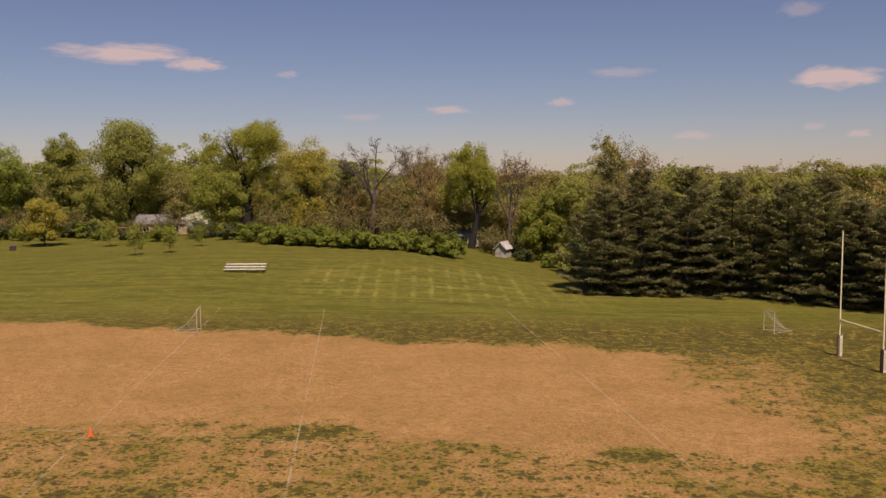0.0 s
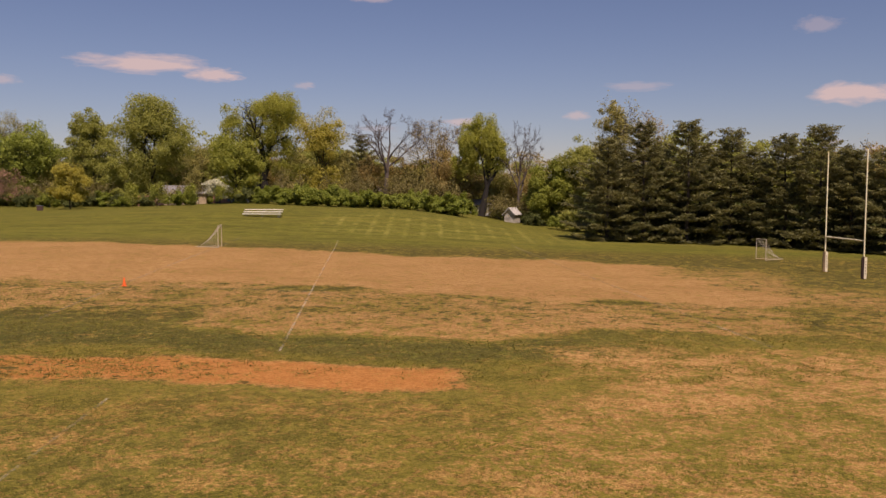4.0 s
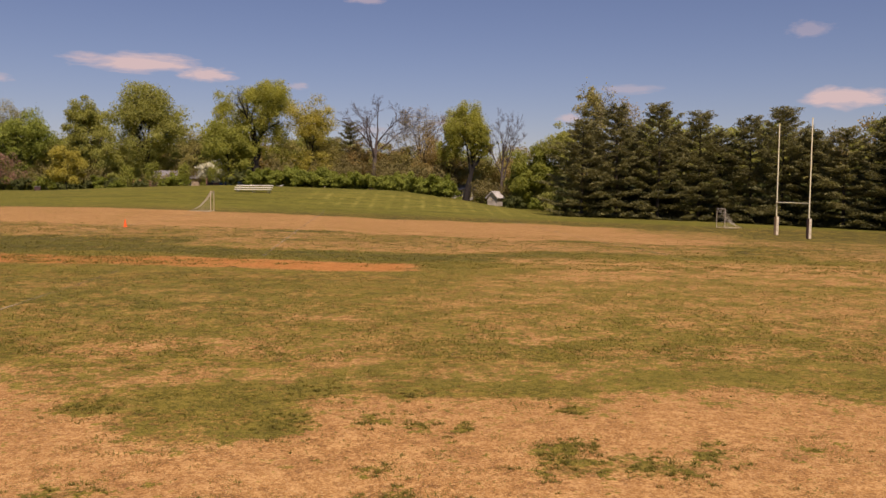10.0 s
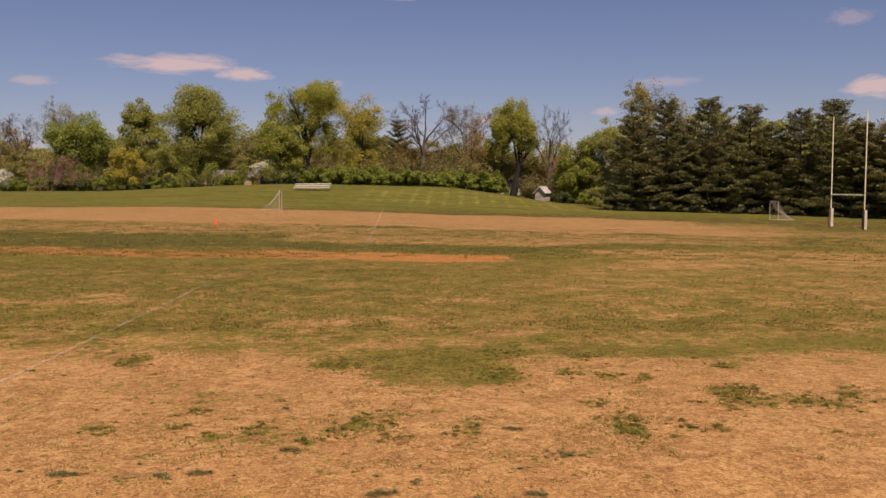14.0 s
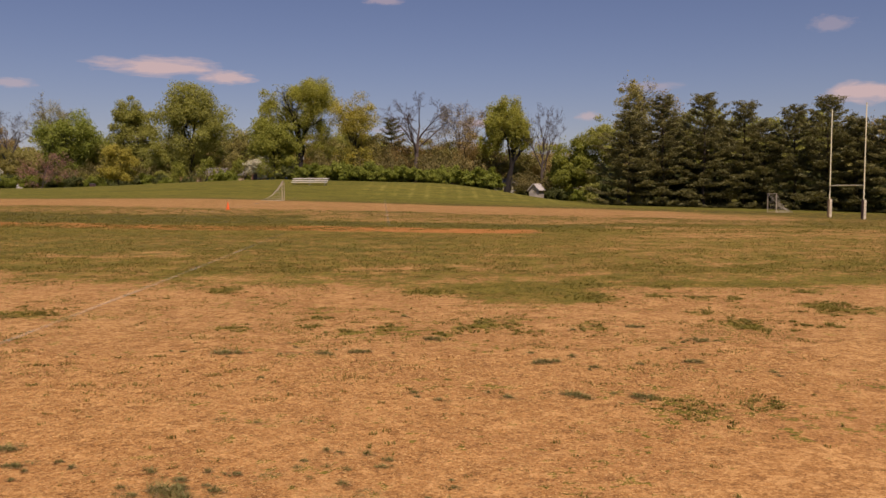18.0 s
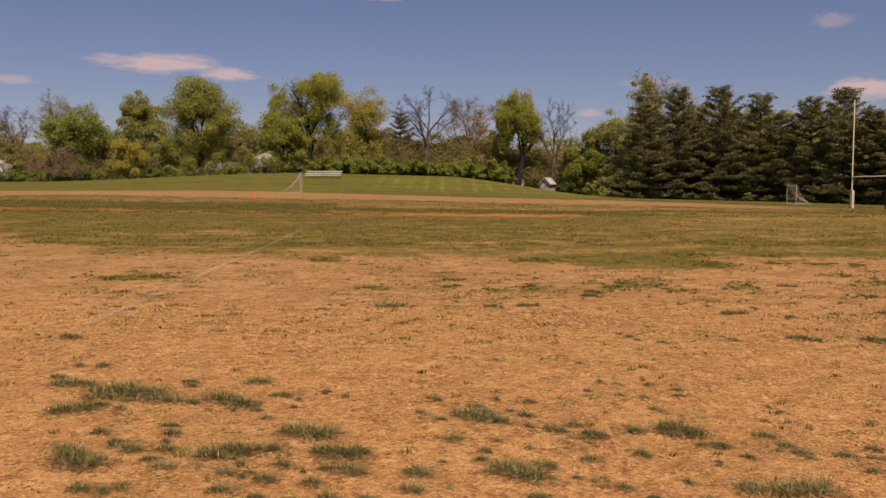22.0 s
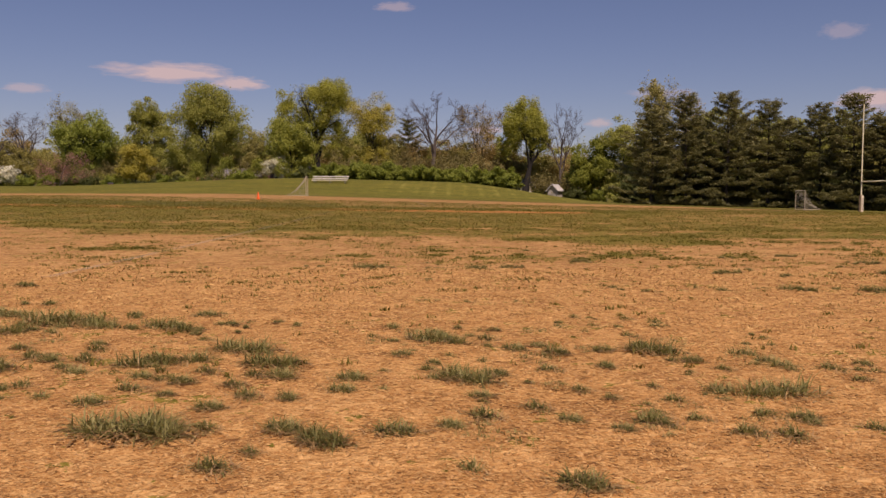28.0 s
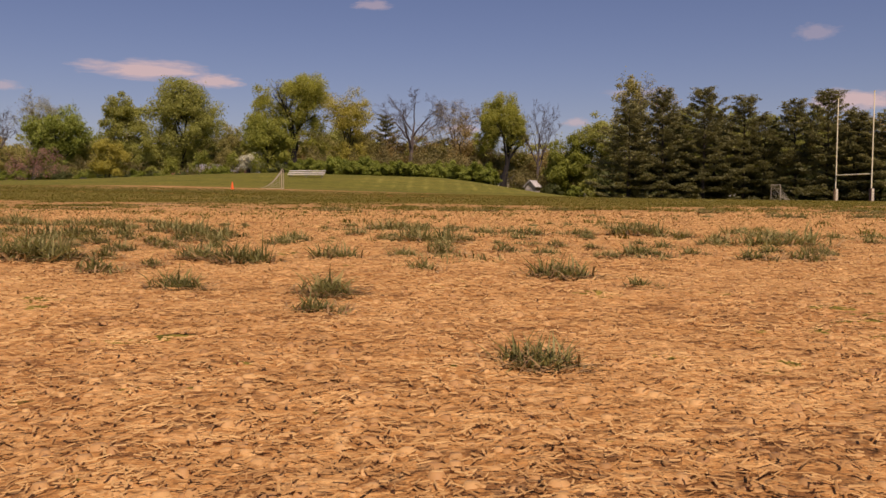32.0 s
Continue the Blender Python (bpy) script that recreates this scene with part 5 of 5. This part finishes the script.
def grass_tuft(seed, plants, spread, per, length):
    """Several small crowns of splayed blades grown together, with dead blades lying round them."""
    rs = np.random.RandomState(seed)
    hub = rs.normal(0, spread, (plants, 2)) * np.array([0.95, 0.9])
    vigour = rs.uniform(0.45, 1.15, plants)
    pick = np.repeat(np.arange(plants), (per * vigour).astype(int))
    n = len(pick)
    c = np.stack([hub[pick, 0] + rs.normal(0, 0.011, n), hub[pick, 1] + rs.normal(0, 0.009, n), np.full(n, -0.002)], 1)
    v, f = rosette(rs, c, length * vigour[pick] * 1.1, 0.0012, 42)
    root = tagged(new("grass_tuft"), "small tuft of green grass growing from bare dirt", "grass tuft", "grass tufts on the dirt")
    ob = tagged(mesh_obj("grass_clump", v, f, BLADE_TUFT), kind="stuff")
    ob.parent = root
    m = n // 2
    pick = rs.randint(0, plants, m)
    c = np.stack([hub[pick, 0] + rs.normal(0, 0.022, m), hub[pick, 1] + rs.normal(0, 0.018, m), np.full(m, 0.001)], 1)
    v, f = rosette(rs, c, np.full(m, length * 0.8), 0.0015, 10)
    ob = tagged(mesh_obj("dead_thatch", v, f, BLADE_DRY), kind="stuff")
    ob.parent = root
    return root


# crowns, spread, blades a crown, blade length
TUFTS = [grass_tuft(200 + i, *row) for i, row in enumerate(((4, 0.016, 90, 0.04), (8, 0.026, 80, 0.04), (15, 0.046, 70, 0.043), (26, 0.08, 60, 0.046), (11, 0.036, 72, 0.042), (4, 0.018, 55, 0.032), (8, 0.05, 30, 0.03)))]
# x, y, kind, size
NEAR_TUFTS = ((-0.31, 1.49, 0, 0.62), (-0.83, 2.11, 0, 0.94), (-0.58, 2.06, 0, 0.99), (-0.56, 1.86, 5, 0.71), (-0.44, 2.44, 5, 0.94), (-0.16, 2.34, 0, 1.12), (-0.05, 2.17, 5, 0.6), (-0.86, 2.71, 1, 1.02), (-0.98, 2.81, 0, 1.1), (-1.48, 2.78, 1, 1.14), (-1.37, 2.81, 1, 0.98), (-1.22, 2.81, 5, 0.87), (-1.09, 2.45, 5, 1.02), (-1.03, 2.59, 5, 0.6), (-0.64, 2.78, 0, 1.15), (-0.49, 2.85, 0, 0.81), (-0.39, 2.97, 5, 1.11), (-0.03, 3.35, 5, 0.74), (0.13, 2.93, 5, 1.09), (0.28, 2.96, 5, 0.73), (0.27, 3.19, 5, 0.9), (0.46, 3.31, 0, 1.19), (0.62, 3.29, 1, 1.07), (0.39, 2.81, 5, 0.95), (0.5, 2.78, 5, 1.02))
NEAR_TUFTS += ((0.62, 2.97, 0, 0.85), (0.51, 3, 5, 0.93), (0.78, 2.85, 5, 0.88), (-0.38, 3.24, 0, 0.8), (-0.58, 3.69, 5, 0.83), (-0.7, 4, 0, 0.83), (-0.86, 3.49, 0, 1.11), (-1.2, 3.23, 5, 1.02), (-1.66, 3.51, 0, 0.8), (-2.07, 4.08, 5, 1.07), (-1.95, 3.58, 0, 0.98), (1.03, 3.73, 5, 1.08), (1.06, 3.55, 5, 0.68))
MID_TUFTS = ((-3.01, 5.14, 2, 1.02), (-2.78, 4.54, 1, 0.96), (-3.77, 6.75, 1, 0.97), (-3.05, 5.65, 0, 1.11), (-2.58, 4.92, 2, 1.15), (-2.35, 4.74, 1, 0.92), (-2.32, 5.18, 0, 0.89), (-2.15, 4.66, 0, 1.02), (-1.96, 4.73, 2, 0.83), (-1.9, 5.18, 0, 1.14), (-1.68, 4.85, 0, 0.83), (-1.44, 4.1, 1, 1.08), (-1.68, 3.81, 2, 0.88), (-2.02, 3.84, 5, 1.04), (-2.37, 3.7, 1, 1.08), (-2.2, 3.32, 0, 0.94), (-2.04, 3.32, 5, 1.1), (-1.63, 3.31, 5, 1.1), (-1.45, 3.62, 5, 0.98), (-1.25, 3.79, 1, 0.93), (-1.14, 3.54, 0, 1.1), (-0.87, 3.3, 0, 1.02), (-0.81, 4.74, 0, 0.93), (-0.55, 4.38, 2, 0.82))
MID_TUFTS += ((-0.33, 4.41, 5, 1.07), (-0.45, 3.54, 1, 0.99), (-0.21, 4.14, 0, 1.05), (-0.36, 3.84, 5, 0.79), (-0.03, 4.06, 0, 1.09), (-0.1, 3.7, 5, 0.96), (0.25, 4.82, 5, 0.84), (0.2, 4.14, 0, 0.85), (0.38, 4.53, 5, 0.88), (0.47, 5.09, 5, 0.89), (0.19, 5.18, 5, 0.73), (0.39, 4.14, 1, 0.96), (0.52, 3.89, 0, 0.85), (0.78, 4.01, 0, 1.18), (0.83, 3.86, 0, 1.04), (0.6, 3.73, 5, 0.77), (-0.4, 5.83, 5, 0.82), (-0.47, 4.77, 5, 0.66), (-0.88, 4.47, 5, 0.77), (-1.67, 4.36, 5, 0.75), (-1.33, 4.84, 5, 0.67), (1.03, 4.48, 5, 0.62), (-2.51, 4.53, 5, 1.08), (-2.44, 4.12, 5, 0.98))
FAR_TUFTS = ((-1.31, 8.5, 2, 1), (-0.28, 8.44, 2, 0.77), (0.06, 8.56, 2, 0.78), (-0.74, 8.41, 0, 0.91), (-0.65, 8.81, 5, 1.01), (1.95, 8.01, 2, 0.94), (2.4, 7.76, 0, 1.18), (0.7, 6.74, 0, 1.1), (1.48, 6.6, 0, 1.08), (0.91, 6.51, 0, 0.89), (1.32, 6.76, 5, 0.94), (2.06, 6.64, 2, 0.87), (-0.7, 7.32, 0, 0.88), (2.54, 6.43, 0, 0.87), (2.57, 6.6, 1, 1.04), (4.01, 7.53, 0, 1.14), (3.39, 8.02, 1, 0.94), (3.7, 7.57, 0, 0.82), (2.86, 7.89, 0, 1.07), (3.3, 8.73, 0, 0.85), (0.8, 9.31, 1, 1.02), (3.8, 9.22, 3, 0.94), (2.24, 8.28, 0, 1.12), (1.85, 8.48, 0, 0.92))
FAR_TUFTS += ((-1.79, 8.56, 0, 0.93), (-2.87, 8.4, 0, 0.82), (3.3, 10.16, 2, 0.78), (2.5, 9.95, 0, 1.07), (0.4, 11.05, 0, 1.19))
tuft_rng = random.Random(9)
first = set()


def set_tuft(x, y, k, s):
    m = pose(x, y, ground_z(x, y), 0, 0, tuft_rng.uniform(-40, 40)) @ Matrix.Diagonal((s * 1.45, s * 1.4, s * 1.28, 1))
    if k in first:
        copy_thing(TUFTS[k], m)
    else:
        TUFTS[k].matrix_basis = m
        first.add(k)


for x, y, k, s in (*NEAR_TUFTS, *MID_TUFTS, *FAR_TUFTS):
    s *= 1.0 - 0.25 * float(sm(5, 7, y))
    set_tuft(x, y, k, s)
    # lesser ones round each
    for j in range(0 if y < 2.9 else 1 if k < 2 else 3):
        a, d = tuft_rng.uniform(0, 6.28), tuft_rng.uniform(0.06, 0.14) * (1 + 0.08 * y) * (0.7 + 0.25 * min(k, 3))
        set_tuft(x + 1.3 * d * math.cos(a), max(1.9, y + d * math.sin(a)), tuft_rng.choice((5, 0, 6, 0)), s * tuft_rng.uniform(0.5, 0.9))


def scatter_grass():
    """Short turf over the field: too many to count."""
    rs = np.random.RandomState(77)
    out_v, out_f, base = [], [], 0
    for y0, y1, n, h, w in ((3.2, 9, 1200, 0.024, 0.0025), (9, 19, 17000, 0.03, 0.0045), (17, 36, 21000, 0.042, 0.009), (33, 57, 15000, 0.055, 0.016)):
        y = y0 + (y1 - y0) * rs.uniform(0, 1, n) ** 1.2
        x = rs.uniform(-0.62, 0.62, n) * (y + 3.5) + 1.0
        bare, clay, lush, _ = cover(x, y)
        clump = np.array([noise.noise((px * 1.1, py * 1.1, 3.0)) + 0.7 * noise.noise((px * 4, py * 4, 7.0)) for px, py in zip(x, y)])
        keep = (clump * 0.75 + 0.35 - 0.62 * bare * (1 - 0.55 * clay * (1 - sm(-9, 1, x)))) > rs.uniform(-0.12, 0.2, n)
        x, y = x[keep], y[keep]
        k = 6
        cx = np.repeat(x, k) + rs.normal(0, 0.05 + 0.003 * np.repeat(y, k), len(x) * k)
        cy = np.repeat(y, k) + rs.normal(0, 0.05 + 0.003 * np.repeat(y, k), len(x) * k)
        c = np.stack([cx, cy, terrain(cx, cy) - 0.004], 1)
        v, f = blades(rs, c, np.full(len(c), h * 0.85), np.full(len(c), w), np.full(len(c), 1.5))
        out_v.append(v)
        out_f.append(f + base)
        base += len(v)
    hx, hy = rs.uniform(-0.6, 0.6, 1000), 6.5 + 11.5 * rs.uniform(0, 1, 1000) ** 0.8
    hx = hx * (hy + 3) + 1.0
    for px, py in zip(hx, hy):
        if noise.noise((px * 0.45, py * 0.6, 11.0)) < -0.02:
            continue
        n, r = rs.randint(16, 70), rs.uniform(0.03, 0.16)
        cx, cy = px + rs.normal(0, r, n), py + rs.normal(0, r * 0.7, n)
        c = np.stack([cx, cy, terrain(cx, cy) - 0.004], 1)
        v, f = blades(rs, c, np.full(n, 0.03), np.full(n, 0.0035), np.full(n, 1.1))
        out_v.append(v)
        out_f.append(f + base)
        base += len(v)
    for px, py, rx, ry in PATCHES:
        n = int(2200 * rx * ry) + 80
        hub = rs.normal(0, 0.5, (max(4, n // 14), 2)) * np.array([rx, ry]) * 1.1 + np.array([px, py])
        pick = rs.randint(0, len(hub), n)
        cx, cy = hub[pick, 0] + rs.normal(0, 0.02, n), hub[pick, 1] + rs.normal(0, 0.02, n)
        c = np.stack([cx, cy, terrain(cx, cy) - 0.003], 1)
        v, f = blades(rs, c, np.full(n, 0.034), np.full(n, 0.005), np.full(n, 1.5))
        out_v.append(v)
        out_f.append(f + base)
        base += len(v)
    px, py = rs.uniform(-0.62, 0.62, 420), 3.4 + 12 * rs.uniform(0, 1, 420)
    for x, y in zip(px * (py + 0.8), py):
        n = rs.randint(5, 16)
        cx, cy = x + rs.normal(0, 0.018, n), y + rs.normal(0, 0.015, n)
        c = np.stack([cx, cy, terrain(cx, cy) - 0.003], 1)
        v, f = blades(rs, c, np.full(n, 0.028), np.full(n, 0.0022 + 0.0002 * y), np.full(n, 1.0))
        out_v.append(v)
        out_f.append(f + base)
        base += len(v)
    ob = mesh_obj("turf_grass", np.concatenate(out_v), np.concatenate(out_f), BLADE)
    tagged(ob, "short patchy turf grass over the field", "grass", kind="stuff")


def scatter_straw():
    """Dry clippings lying over the dirt."""
    rs = np.random.RandomState(78)
    n = 95000
    y = 0.2 + 7.5 * rs.uniform(0, 1, n) ** 1.7
    x = rs.uniform(-0.66, 0.66, n) * (y + 0.55) - 0.41
    ln, w = rs.uniform(0.0018, 0.0066, n) * (0.7 + 0.35 * y), rs.uniform(0.0004, 0.0011, n) * (0.5 + 0.8 * y)
    a, tilt = rs.uniform(0, 2 * np.pi, n), rs.normal(0, 0.09 + 0.02 * y, n)
    y = y + 0.72
    d = np.stack([np.cos(a) * np.cos(tilt), np.sin(a) * np.cos(tilt), np.sin(tilt)], 1) * ln[:, None]
    s = np.stack([-np.sin(a), np.cos(a), np.zeros(n)], 1) * w[:, None]
    c = np.stack([x, y, terrain(x, y) + 0.0015 + np.abs(np.sin(tilt)) * ln * 0.5 + rs.uniform(0, 0.002, n) + bumps(x, y)], 1)
    ridge = np.array([[0, 0, 1.0]]) * w[:, None] * 0.9
    v = np.stack([c - d - s, c + d - s, c + d + ridge, c - d + ridge, c + d + s, c - d + s], 1).reshape(-1, 3)
    k = np.arange(n)[:, None] * 6
    f = np.concatenate([k + np.array([[0, 1, 2, 3]]), k + np.array([[3, 2, 4, 5]])])
    ob = mesh_obj("dry_straw", v, f, STRAW)
    tagged(ob, "dry straw clippings strewn over the bare dirt", "straw", kind="stuff")


def scatter_crumbs():
    """Flat flakes and crumbs of dried soil."""
    rs = np.random.RandomState(79)
    n = 8000
    y = 0.18 + 4.5 * rs.uniform(0, 1, n) ** 1.7
    x = rs.uniform(-0.66, 0.66, n) * (y + 0.5) - 0.41
    r = rs.uniform(0.0015, 0.006, n) * (1 + 0.2 * y)
    y = y + 0.72
    ring = 6
    ang = np.arange(ring) / ring * 2 * np.pi
    c = np.stack([x, y, terrain(x, y) - 0.001 + bumps(x, y)], 1)
    rad = r[:, None] * rs.uniform(0.65, 1.25, (n, ring))
    low = np.stack([c[:, :1] + rad * np.cos(ang), c[:, 1:2] + rad * np.sin(ang), np.repeat(c[:, 2:], ring, 1)], 2)
    hi = np.stack([c[:, :1] + rad * 0.62 * np.cos(ang), c[:, 1:2] + rad * 0.62 * np.sin(ang), c[:, 2:] + (r * rs.uniform(0.3, 0.8, n))[:, None] + np.zeros((1, ring))], 2)
    v = np.concatenate([low, hi], 1).reshape(-1, 3)
    k = np.arange(n)[:, None] * 12
    quads = [k + np.array([[j, (j + 1) % 6, 6 + (j + 1) % 6, 6 + j]]) for j in range(6)]
    quads += [k + np.array([[6, 7, 8, 9]]), k + np.array([[6, 9, 10, 11]])]
    ob = mesh_obj("soil_crumbs", v, np.concatenate(quads), CRUMB)
    tagged(ob, "flakes and crumbs of dry tan soil", "soil", kind="stuff")


STRAW = leaf_mat("straw", (0.27, 0.138, 0.048), (0.44, 0.236, 0.08), (0.7, 0.44, 0.175), 0.1, 9.0)
CRUMB = leaf_mat("crumb", (0.2, 0.1, 0.04), (0.4, 0.21, 0.075), (0.58, 0.34, 0.13), 0.0, 6.0)
scatter_grass()
scatter_straw()
scatter_crumbs()
